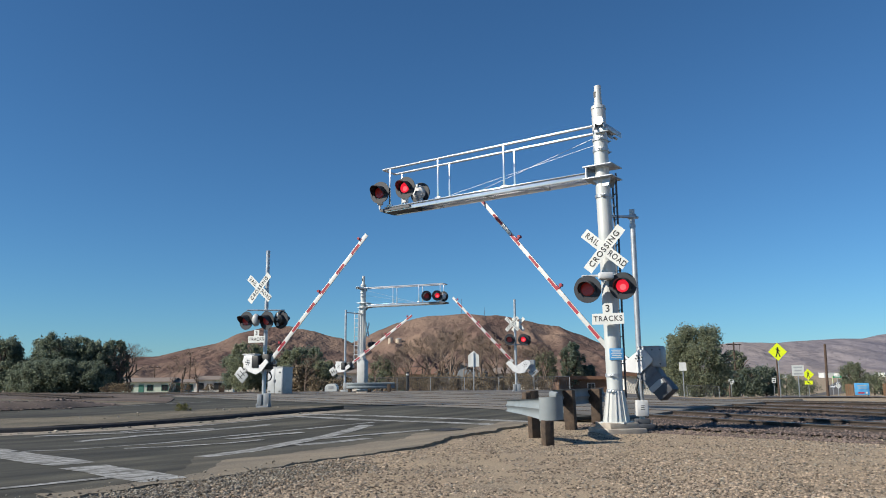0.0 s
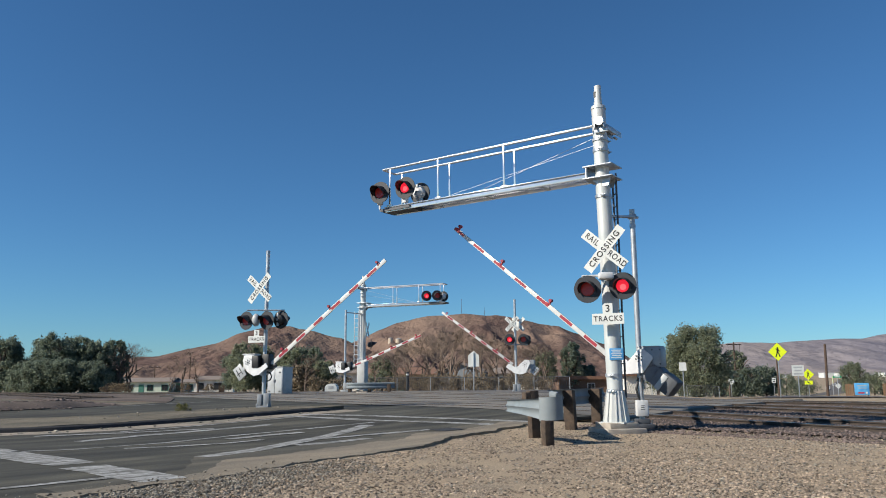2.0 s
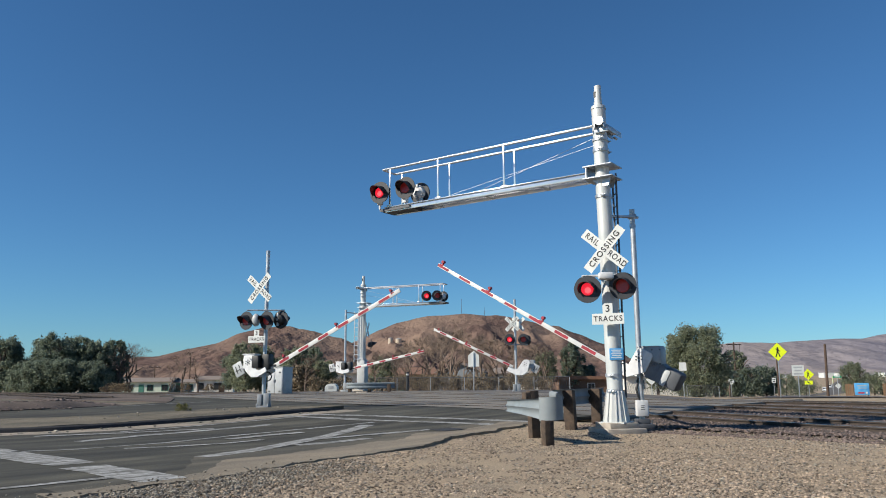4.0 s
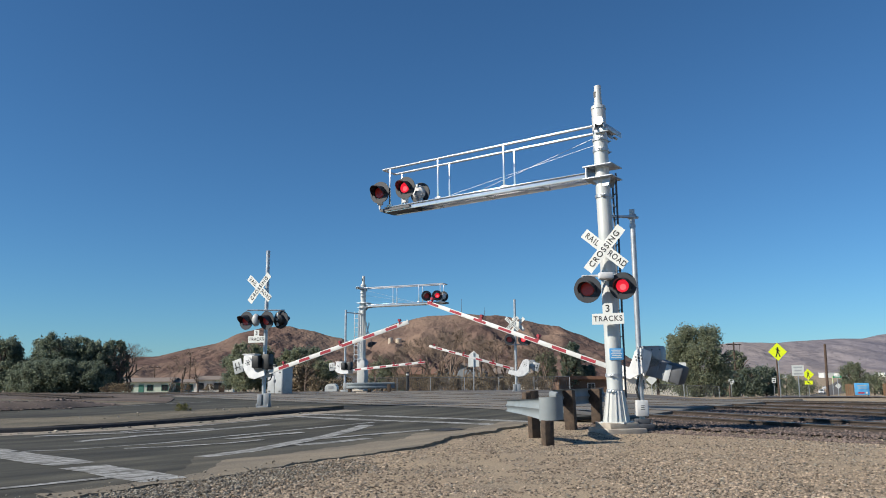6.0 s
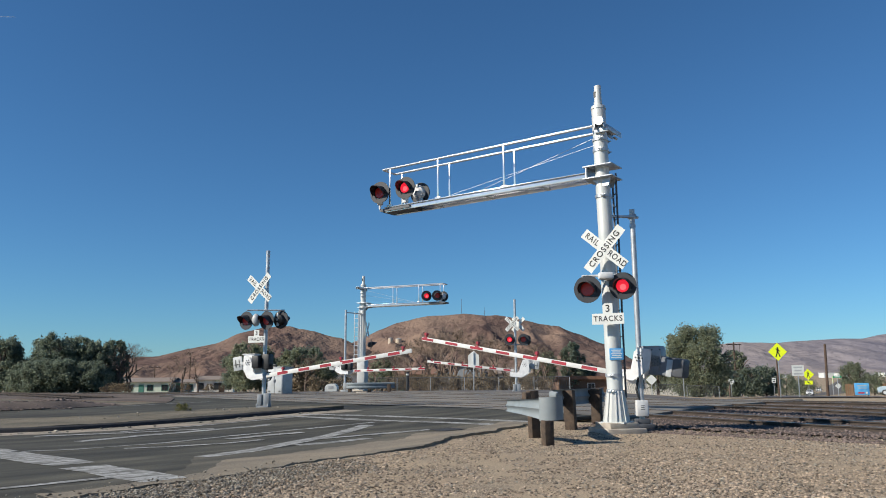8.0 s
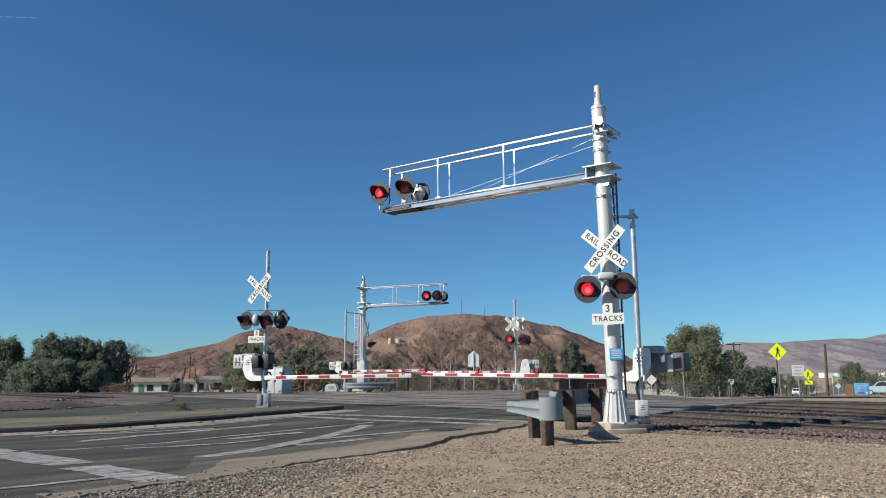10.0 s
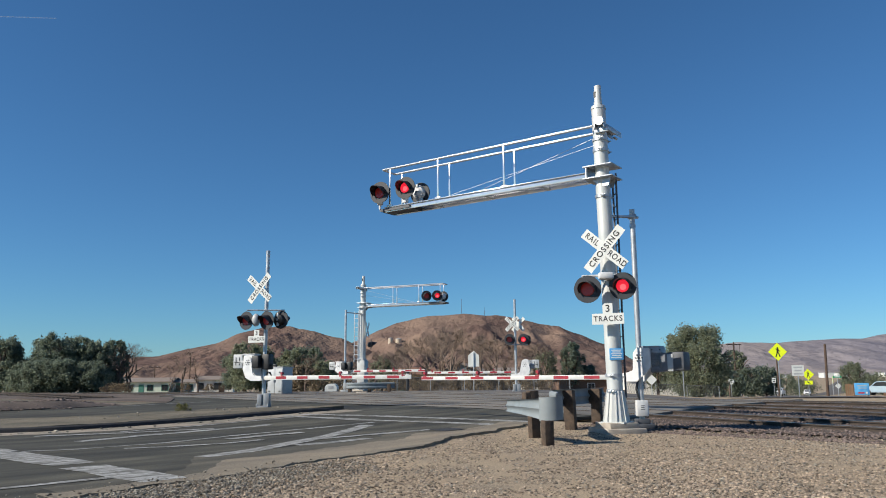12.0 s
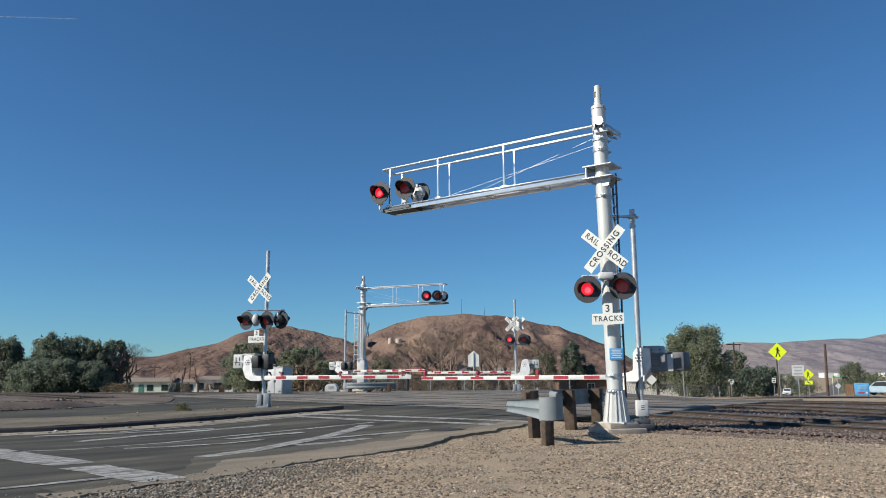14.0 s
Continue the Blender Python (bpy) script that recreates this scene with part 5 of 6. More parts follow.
def billboard():
    x, y = 43.4, 80.0
    z = height(x, y)
    ob = thing("painted_board", pose(x, y, z, 0, 0, -12), "bright blue painted board with red arrow by the fence", "sign board")
    bm = bmesh.new()
    box(bm, (0, 0, 0.75), (1.4, 0.05, 1.25), bevel=0.01)
    b = part("board", bm, mat("bright_blue_board", (0.06, 0.28, 0.62), 0.6, 0, (0.12, 0.42, 0.70), 2.2), ob)
    red = mat("red_paint", (0.45, 0.04, 0.06), 0.6)
    for cx, cz, w, h, m in ((-0.1, -0.38, 0.6, 0.16, red), (0, 0.34, 0.9, 0.10, M_CABINET), (0.05, 0.1, 0.8, 0.08, M_CABINET), (0.42, -0.38, 0.18, 0.2, M_WHITE)):
        bm = bmesh.new()
        box(bm, (cx, -0.03, 0.75 + cz), (w, 0.008, h))
        part("bar", bm, m, b)
    for s in (-0.6, 0.6):
        bm = bmesh.new()
        box(bm, (s, 0.06, 0.5), (0.08, 0.08, 1.4))
        part("leg", bm, M_TIMBER, ob)


billboard()


def bollard():
    ob = thing("bollard", Matrix.Translation(on(-2.25, 47.5)), "dark blue-black marker post with pale cap", "post")
    bm = bmesh.new()
    tube(bm, (0, 0, -0.1), (0, 0, 1.2), 0.085, 0.085, 14)
    part("tube", bm, M_BLACK, ob)
    bm = bmesh.new()
    tube(bm, (0, 0, 0.98), (0, 0, 1.08), 0.09, 0.09, 14)
    part("reflector_band", bm, M_WHITE, ob)


bollard()


def utility_pole(x, y, top, arms, label, lean=0.0, wire=False):
    z = height(x, y)
    ob = thing("utility_pole", pose(x, y, z, 0, lean, 0), label, "utility pole", "wooden utility poles")
    bm = bmesh.new()
    tube(bm, (0, 0, -0.3), (0, 0, top - z), 0.13, 0.10, 10)
    part("pole", bm, M_POLEWOOD, ob)
    for k in range(arms):
        bm = bmesh.new()
        zz = top - z - 0.35 - 0.8 * k
        box(bm, (0, 0, zz), (2.6, 0.12, 0.14), pose(0, 0, 0, 0, 0, 20))
        a = part("crossarm", bm, M_POLEWOOD, ob)
        for s in (-1.15, -0.6, 0.6, 1.15):
            bm = bmesh.new()
            tube(bm, (s * 0.94, s * 0.34, zz + 0.07), (s * 0.94, s * 0.34, zz + 0.25), 0.05, 0.04, 6)
            part("insulator", bm, M_CABINET, a)


utility_pole(34.84, 70.0, 4.04, 0, "short bare dark wooden pole", 1.5)
utility_pole(41.8, 110.0, 6.0, 1, "dark wooden pole with crossarm beside the tree")
utility_pole(57.0, 150.0, 4.6, 1, "distant dark wooden pole with crossarm")
utility_pole(47.4, 109.0, 3.5, 0, "plain dark wooden pole")
utility_pole(-56.3, 170.0, 7.0, 0, "dark wooden pole behind the houses")
utility_pole(-66.0, 175.0, 4.4, 1, "distant wooden pole with crossarm")
utility_pole(-83.0, 165.0, 9.0, 1, "wooden pole among the trees")
utility_pole(28.9, 82.0, 5.0, 0, "dark wooden pole before the tree")

def wires(a, b, sag, label):
    """Three slack wires between two poles' crossarms."""
    ob = thing("power_line", Matrix(), label, "power line")
    a, b = Vector(a), Vector(b)
    for o in (-1.1, 0.0, 1.1):
        bm = bmesh.new()
        pts = [a.lerp(b, k / 12) + Vector((o * 0.9, o * 0.3, -sag * (1 - (k / 6 - 1) ** 2))) for k in range(13)]
        for p, q in zip(pts, pts[1:]):
            tube(bm, p, q, 0.018, 0.018, 4)
        part("wire", bm, M_POLEWOOD, ob)


wires((-83.0, 165.0, 8.8), (-66.0, 175.0, 4.3), 0.5, "thin dark wires slung between the wooden poles")
wires((41.8, 110.0, 5.8), (57.0, 150.0, 4.5), 0.5, "thin dark wires along the far road")

# ---- trees and brush ----
def branch_tree(rnd, bm, p, d, length, r, depth, spread, up=0.15, minr=0.012):
    q = p + d * length
    tube(bm, p, q, r, r * 0.68, 6 if r > 0.06 else 4)
    tips = [q]
    if depth:
        for _ in range(rnd.choice((2, 3, 3))):
            k = Vector((rnd.gauss(0, spread), rnd.gauss(0, spread), rnd.gauss(up, spread * 0.6)))
            tips += branch_tree(rnd, bm, q, (d + k).normalized(), length * rnd.uniform(0.62, 0.86), max(minr, r * rnd.uniform(0.5, 0.7)), depth - 1, spread, up, minr)
    return tips


def leafy_tree(x, y, h, w, label, material, seed, leaf=0.22, count=2600, low=0.12, name="tree", group="", lobes=24, lob=(0.12, 0.23)):
    """Tapered trunk and limbs under an uneven crown of small leaf clumps with gaps."""
    rnd = random.Random(seed)
    z = height(x, y)
    ob = thing(name, pose(x, y, z), label, "tree" if h > 2.5 else "bush", group)
    bm = bmesh.new()
    tips = branch_tree(rnd, bm, Vector((0, 0, -0.2)), Vector((0.05, 0, 1)), h * 0.3, max(0.05, h * 0.035), 3, 0.45)
    part("trunk", bm, M_BARK, ob)
    cl = []
    for k in range(lobes * 3):
        a = rnd.random() * math.tau
        f = ((k + rnd.random()) / (lobes * 3)) ** 0.9
        rr = w * 0.5 * (0.3 + 0.6 * math.sin(math.pi * (0.14 + 0.74 * f))) * math.sqrt(rnd.uniform(0.15, 1.0))
        c = Vector((math.cos(a) * rr, math.sin(a) * rr, h * (low + 0.05 + (0.86 - low) * f)))
        cl.append((c, rnd.uniform(*lob) * w * (0.62 - 0.24 * f), rnd.uniform(0.8, 1.5)))
    verts, faces = [], []
    for i in range(int(count * 3.6)):
        c, r, e = cl[rnd.randrange(len(cl))]
        v = Vector((rnd.gauss(0, 1), rnd.gauss(0, 1), rnd.gauss(0, 1)))
        p = c + Vector((v.x * r, v.y * r, v.z * r * e)) * 0.62
        if p.z < h * low * 0.4:
            continue
        s = leaf * rnd.uniform(0.3, 0.75)
        t = Vector((rnd.gauss(0, 1), rnd.gauss(0, 1), rnd.gauss(0, 1))).normalized()
        nn = (v * 0.5 + Vector((rnd.gauss(0, 0.7), rnd.gauss(0, 0.7), rnd.gauss(0.25, 0.7)))).normalized()
        a = nn.cross(t).normalized() * s
        b2 = nn.cross(a).normalized() * s * 0.5
        b = len(verts)
        verts += [tuple(p + a), tuple(p + b2 + nn * s * 0.15), tuple(p - a), tuple(p - b2 + nn * s * 0.15)]
        faces.append((b, b + 1, b + 2, b + 3))
    me = bpy.data.meshes.new("crown")
    me.from_pydata(verts, [], faces)
    me.materials.append(material)
    cr = new("crown", me)
    cr.parent = ob
    return ob


def bare_tree(x, y, h, label, seed, spread=0.42, depth=6, material=None, name="bare_tree", up=0.1):
    rnd = random.Random(seed)
    ob = thing(name, pose(x, y, height(x, y)), label, "tree", "bare winter trees")
    bm = bmesh.new()
    branch_tree(rnd, bm, Vector((0, 0, -0.2)), Vector((rnd.gauss(0, 0.12), 0, 1)).normalized(), h * 0.28, h * 0.03, 2, spread, up, 0.02)
    part("trunk", bm, M_BARK, ob)
    rnd = random.Random(seed)
    segs = []

    def grow(p, d, length, r, k):
        q = p + d * length
        segs.append((p, q, r))
        if k:
            for _ in range(rnd.choice((2, 2, 3))):
                kk = Vector((rnd.gauss(0, spread), rnd.gauss(0, spread), rnd.gauss(up, spread * 0.6)))
                grow(q, (d + kk).normalized(), length * rnd.uniform(0.66, 0.88), max(0.016, r * 0.62), k - 1)

    grow(Vector((0, 0, h * 0.2)), Vector((rnd.gauss(0, 0.12), 0, 1)).normalized(), h * 0.22, h * 0.02, depth)
    verts, faces = [], []
    for p, q, r in segs:
        d = (q - p).normalized()
        a = d.orthogonal().normalized() * r
        c = d.cross(a)
        b = len(verts)
        for o, f in ((p, 1), (q, 0.65)):
            verts += [tuple(o + a * f), tuple(o + (c * 0.87 - a * 0.5) * f), tuple(o - (c * 0.87 + a * 0.5) * f)]
        faces += [(b, b + 1, b + 4, b + 3), (b + 1, b + 2, b + 5, b + 4), (b + 2, b, b + 3, b + 5)]
    me = bpy.data.meshes.new("branching")
    me.from_pydata(verts, [], faces)
    me.materials.append(material or M_TWIG)
    t = new("branching", me)
    t.parent = ob
    return ob


def plant_all():
    def px(x, y_dist):
        return (x - 784) / 1340 * y_dist * 0.99
    W = "dense dusty green tree beyond the tracks"
    for k, (cx, Y, h, w) in enumerate(((2, 118, 9.0, 6.0), (20, 122, 8.6, 3.6), (78, 120, 8.8, 6.2), (98, 116, 9.3, 6.0), (118, 124, 9.0, 5.0), (150, 120, 9.2, 6.5), (172, 118, 8.2, 4.8), (204, 122, 8.9, 4.2), (46, 112, 4.6, 5.0), (70, 110, 4.8, 6.0), (-30, 120, 9.2, 7.5), (112, 110, 5.0, 5.5), (160, 111, 4.6, 5.0))):
        leafy_tree(px(cx, Y), Y, h - 0.1, w * 1.05, W, M_LEAF, 20 + k, leaf=0.34, count=2600, low=0.02, group="trees beyond the tracks")
    for k, (cx, Y, h, w, m) in enumerate(((432, 80, 5.3, 4.0, M_LEAFGREY), (418, 84, 4.6, 3.4, M_LEAF), (465, 82, 5.0, 3.0, M_LEAFGREY), (515, 78, 4.6, 3.2, M_LEAFGREY), (545, 82, 4.9, 4.0, M_LEAF), (572, 78, 3.2, 2.6, M_LEAFGREY), (675, 95, 4.0, 3.8, M_LEAFGREY), (492, 84, 3.6, 3.0, M_DRY), (530, 76, 2.6, 3.0, M_DRY))):
        leafy_tree(px(cx, Y), Y, h, w, "grey-green bushy tree behind the cabinet", m, 50 + k, leaf=0.24, count=1700, low=0.03, group="bushy trees")
    leafy_tree(px(1010, 95), 95, 6.2, 3.2, "tall narrow green tree before the hill", M_LEAF, 71, leaf=0.28, count=2000, low=0.05)
    leafy_tree(px(1038, 96), 96, 3.4, 2.6, "dark green bush by the long building", M_LEAF, 72, leaf=0.26, count=900, low=0.03)
    leafy_tree(px(962, 92), 92, 4.8, 3.2, "thin grey-green tree before the hill", M_LEAFGREY, 73, leaf=0.26, count=900, low=0.2)
    leafy_tree(px(1234, 78), 78, 7.5, 6.9, "large round grey-green tree by the road", M_LEAFGREY, 80, leaf=0.22, count=7600, low=0.0, lobes=90, lob=(0.10, 0.19))
    leafy_tree(px(1205, 82), 82, 7.0, 4.4, "grey-green tree by the road", M_LEAFGREY, 81, leaf=0.26, count=2200, low=0.03)
    leafy_tree(px(1300, 120), 120, 7.6, 4.0, "thin green tree behind the poles", M_LEAFGREY, 82, leaf=0.3, count=1300, low=0.1)
    for k, (cx, Y, h, w) in enumerate(((1325, 112, 4.2, 4.0), (1350, 115, 4.6, 4.6), (1292, 105, 3.6, 3.6), (1385, 210, 6.0, 7), (1420, 240, 5.2, 9))):
        leafy_tree(px(cx, Y), Y, h, w, "low spreading green bush by the road", M_LEAF if k < 3 else M_LEAFGREY, 90 + k, leaf=0.3, count=1400, low=0.02, group="roadside bushes")
    leafy_tree(px(1505, 150), 150, 6.6, 5.5, "grey-green tree behind the fence", M_LEAFGREY, 96, leaf=0.32, count=1500, low=0.05)
    leafy_tree(px(1540, 160), 160, 4.8, 6, "grey-green shrub behind the fence", M_LEAFGREY, 97, leaf=0.32, count=1000, low=0.03)
    leafy_tree(px(1160, 90), 90, 5.0, 3.0, "green tree behind the long building", M_LEAFGREY, 98, leaf=0.28, count=1000, low=0.1)
    for k, (cx, Y, h) in enumerate(((795, 72, 6.0), (745, 78, 5.4), (705, 82, 4.8), (770, 86, 5.0), (850, 80, 5.6), (880, 76, 5.4), (940, 84, 5.0), (965, 80, 4.4), (820, 88, 5.2), (912, 90, 5.2), (665, 90, 4.2), (730, 70, 4.0), (232, 125, 8.5), (322, 130, 6.6), (352, 132, 5.6), (300, 135, 5.0), (210, 120, 8.0), (1285, 100, 3.6), (540, 74, 3.4), (640, 100, 4.0), (690, 96, 5.0), (720, 92, 5.6), (760, 98, 6.0), (805, 95, 6.2), (840, 98, 6.0), (870, 94, 6.2), (895, 98, 5.8), (930, 96, 5.6), (955, 99, 5.2), (785, 82, 5.6))):
        bare_tree(px(cx, Y), Y, h, "leafless brown tree with fine spreading twigs", 200 + k, spread=0.46 if k % 2 else 0.55, depth=7)
    brush = [(190 + 9 * k, 108 + 3 * math.sin(k * 2.3)) for k in range(5)] + [(690 + 14 * k + 5 * math.sin(k * 9.0), 60 + 9 * abs(math.sin(k * 3.7))) for k in range(20)] + [(330, 120), (370, 122), (310, 124), (1270, 98), (590, 70), (610, 72), (560, 70)]
    for k, (cx, Y) in enumerate(brush):
        leafy_tree(px(cx, Y), Y, 1.0 + 0.5 * abs(math.sin(k * 5.1)), 2.0, "dry brown desert brush", M_DRY, 300 + k, leaf=0.09, count=700, low=0.02, name="bush", group="dry brush", lobes=8)
    leafy_tree(-7.97, 23.6, 0.24, 0.55, "small dry green weed on the dirt island", M_WEED, 400, leaf=0.035, count=260, low=0.02, name="weed", lobes=8)


plant_all()


# ---- houses, fences, far buildings ----
M_SHINGLE = mat("grey_brown_roofing", (0.24, 0.20, 0.17), 0.9, 0, (0.18, 0.15, 0.13), 3, 0.5, 20)
M_REDROOF = mat("rusty_brown_roofing", (0.22, 0.12, 0.08), 0.9, 0, (0.16, 0.09, 0.06), 3, 0.5, 20)
M_MINT = mat("mint_green_stucco", (0.58, 0.66, 0.56), 0.9, 0, (0.50, 0.58, 0.49), 2)
M_STUCCO = mat("off_white_stucco", (0.80, 0.78, 0.72), 0.9, 0, (0.70, 0.68, 0.62), 2)
M_TEAL = mat("teal_trim", (0.06, 0.22, 0.17), 0.7)
M_GLASS = mat("dark_window_glass", (0.03, 0.035, 0.04), 0.08, 0, (0.04, 0.045, 0.05), 2)
M_WOODFENCE = mat("brown_board_fence", (0.26, 0.16, 0.09), 0.9, 0, (0.18, 0.11, 0.07), 5, vary=0.25)


def house(x, y, w, d, h, rh, wall, roof, label, rz=0, openings=((-0.3, 0.9), (0.3, 0.9)), door=None, trim=None, gable=True, lift=0.0):
    z = height(x, y) + lift
    ob = thing("house", pose(x, y, z, 0, 0, rz), label, "house")
    bm = bmesh.new()
    box(bm, (0, 0, h / 2 - 0.3), (w, d, h + 0.6))
    wl = part("wall", bm, wall, ob)
    bm = bmesh.new()
    o = 0.45
    if gable:
        pts = [(-d / 2 - o, h - 0.05), (0, h + rh), (d / 2 + o, h - 0.05), (d / 2 + o, h + 0.08), (0, h + rh + 0.14), (-d / 2 - o, h + 0.08)]
        prism(bm, [(p, q) for p, q in pts], w + 2 * o, pose(w / 2 + o, 0, 0, 0, 0, 90))
    else:
        box(bm, (0, 0, h + rh / 2), (w + 2 * o, d + 2 * o, rh), bevel=0.02)
    part("roof", bm, roof, ob, flat=True)
    if gable:
        bm = bmesh.new()
        prism(bm, [(-d / 2, h - 0.1), (d / 2, h - 0.1), (0, h + rh - 0.02)], w - 0.02, pose(w / 2 - 0.01, 0, 0, 0, 0, 90))
        part("gable", bm, wall, ob, flat=True)
    for f, ww in openings:
        bm = bmesh.new()
        box(bm, (f * w, -d / 2 - 0.015, h * 0.56), (ww + 0.16, 0.06, 1.2))
        fr = part("window", bm, trim or M_WHITE, ob)
        for s in (-1, 1):
            bm = bmesh.new()
            box(bm, (f * w + s * ww * 0.25, -d / 2 - 0.05, h * 0.56), (ww * 0.47, 0.012, 1.04))
            part("pane", bm, M_GLASS, fr)
    if door is not None:
        bm = bmesh.new()
        box(bm, (door * w, -d / 2 - 0.02, 1.0), (0.95, 0.06, 2.05))
        part("door", bm, trim or M_TEAL, ob)
    return ob


house(-57.4, 150, 9.8, 7, 2.5, 0.7, M_MINT, M_SHINGLE, "low mint green house with dark trim beyond the tracks", 4, ((-0.28, 1.3), (0.12, 1.1), (0.40, 1.2)), -0.05, M_TEAL, lift=-0.5)
house(-50.0, 152, 5.5, 6, 2.2, 0.5, M_STUCCO, M_SHINGLE, "small shaded outbuilding beside the mint house", 4, ((0.1, 1.2),), -0.3, M_TEAL, lift=-0.3)
house(-41.2, 140, 6.4, 6, 2.5, 0.6, M_STUCCO, M_SHINGLE, "small white stucco house with pale brown roof", 6, ((-0.36, 0.8), (0.05, 0.8), (0.36, 1.0)), 0.2, M_TIMBER, lift=-0.35)
house(-12.6, 92, 4.0, 3.4, 2.1, 0.3, M_STUCCO, M_SHINGLE, "low pale shed behind the far gate", 8, ((0.2, 0.8),), gable=True)
house(-6.4, 112, 9.5, 7, 2.3, 0.9, mat("tan_stucco", (0.36, 0.27, 0.19), 0.9), M_REDROOF, "low tan house with rusty roof behind bare trees", 5, ((-0.3, 1.0), (0.25, 1.0)), 0.0)
house(2.6, 106, 5.4, 6, 2.4, 1.2, mat("grey_blue_siding", (0.20, 0.23, 0.26), 0.8), M_SHINGLE, "grey gabled house behind bare trees", 80, ((0.0, 1.0),))
house(9.4, 112, 7.5, 6, 2.3, 0.8, M_STUCCO, M_SHINGLE, "pale house half hidden by bare trees", 6, ((-0.25, 1.0), (0.25, 1.0)))
house(17.2, 97, 6.4, 6, 2.3, 0.4, mat("brown_siding", (0.16, 0.10, 0.07), 0.9), M_REDROOF, "long low brown shed with flat rusty roof", 3, ((0.1, 0.8),), gable=False, lift=-0.9)
house(26.4, 96, 9.5, 6, 2.3, 0.4, M_STUCCO, M_REDROOF, "long cream building with wide flat brown roof", 3, ((-0.3, 1.0), (0.0, 1.0), (0.3, 1.0)), 0.42, gable=False)


def trailer():
    ob = thing("water_trailer", Matrix.Translation(on(-6.85, 47.0)) @ Matrix.Diagonal((0.6, 0.6, 0.6, 1)), "small rounded white trailer on wheels", "trailer")
    bm = bmesh.new()
    prism(bm, [(-0.62, 0.28), (0.62, 0.28), (0.62, 0.75), (0.48, 0.98), (0.2, 1.08), (-0.2, 1.08), (-0.48, 0.98), (-0.62, 0.75)], 1.4, pose(0, -0.7, 0))
    bmesh.ops.bevel(bm, geom=list(bm.edges), offset=0.04, segments=2, affect="EDGES")
    part("body", bm, M_WHITE, ob)
    for s in (-1, 1):
        bm = bmesh.new()
        tube(bm, (s * 0.66, 0, 0.28), (s * 0.52, 0, 0.28), 0.28, 0.28, 16)
        part("wheel", bm, M_BLACK, ob)
    bm = bmesh.new()
    box(bm, (0.0, -0.71, 0.72), (0.5, 0.02, 0.3))
    part("vent", bm, M_CABINET, ob)


trailer()


def chain_fence(name, a, b, h, step, label):
    ob = thing(name, Matrix(), label, "fence")
    a, b = Vector(a), Vector(b)
    n = int((b - a).length / step)
    for k in range(n + 1):
        p = a + (b - a) * k / n
        bm = bmesh.new()
        q = on(p.x, p.y)
        tube(bm, (q.x, q.y, q.z - 0.1), (q.x, q.y, q.z + h), 0.025, 0.025, 6)
        part("post", bm, M_GREYBOX, ob)
    verts, edges, faces = [], [], []
    m = int((b - a).length / 0.16)
    for k in range(m):
        for s in (0, 1):
            p, r = a + (b - a) * (k + s) / m, a + (b - a) * (k + 1 - s) / m
            z0, z1 = height(p.x, p.y) + 0.05, height(r.x, r.y) + h
            i = len(verts)
            verts += [(p.x, p.y, z0), (p.x + 0.012, p.y, z0), (r.x + 0.012, r.y, z1), (r.x, r.y, z1), (p.x, p.y + 0.01, z0), (r.x, r.y + 0.01, z1)]
            faces += [(i, i + 1, i + 2, i + 3), (i, i + 4, i + 5, i + 3)]
    me = bpy.data.meshes.new("wire_mesh")
    me.from_pydata(verts, [], faces)
    me.materials.append(M_DARKBOX)
    w = new("wire_mesh", me)
    w.parent = ob
    bm = bmesh.new()
    tube(bm, on(a.x, a.y, h), on(b.x, b.y, h), 0.022, 0.022, 6)
    part("top_rail", bm, M_DARKBOX, ob)


chain_fence("chain_link_fence", (-6, 58), (9, 55), 1.0, 2.5, "grey chain-link fence before bare brush")
chain_fence("chain_link_fence", (17.5, 74), (25, 70), 1.0, 2.5, "grey chain-link fence below the large tree")


def board_fence():
    for x0, y0, x1, y1 in ((54.3, 104, 56.8, 103.6), (58.8, 103, 66, 101)):
        ob = thing("board_fence", Matrix(), "weathered brown vertical board fence", "fence")
        n = int(math.hypot(x1 - x0, y1 - y0) / 0.24)
        bm = bmesh.new()
        box(bm, (0, 0, 0.75), (0.21, 0.03, 1.7))
        me = bpy.data.meshes.new("board")
        bm.to_mesh(me)
        bm.free()
        me.materials.append(M_WOODFENCE)
        rnd = random.Random(5)
        for k in range(n):
            x, y = x0 + (x1 - x0) * k / n, y0 + (y1 - y0) * k / n
            b = new("board", me)
            b.parent = ob
            b.matrix_basis = pose(x, y, height(x, y) + rnd.uniform(-0.12, 0.08), 0, rnd.uniform(-1.5, 1.5), -12)


board_fence()


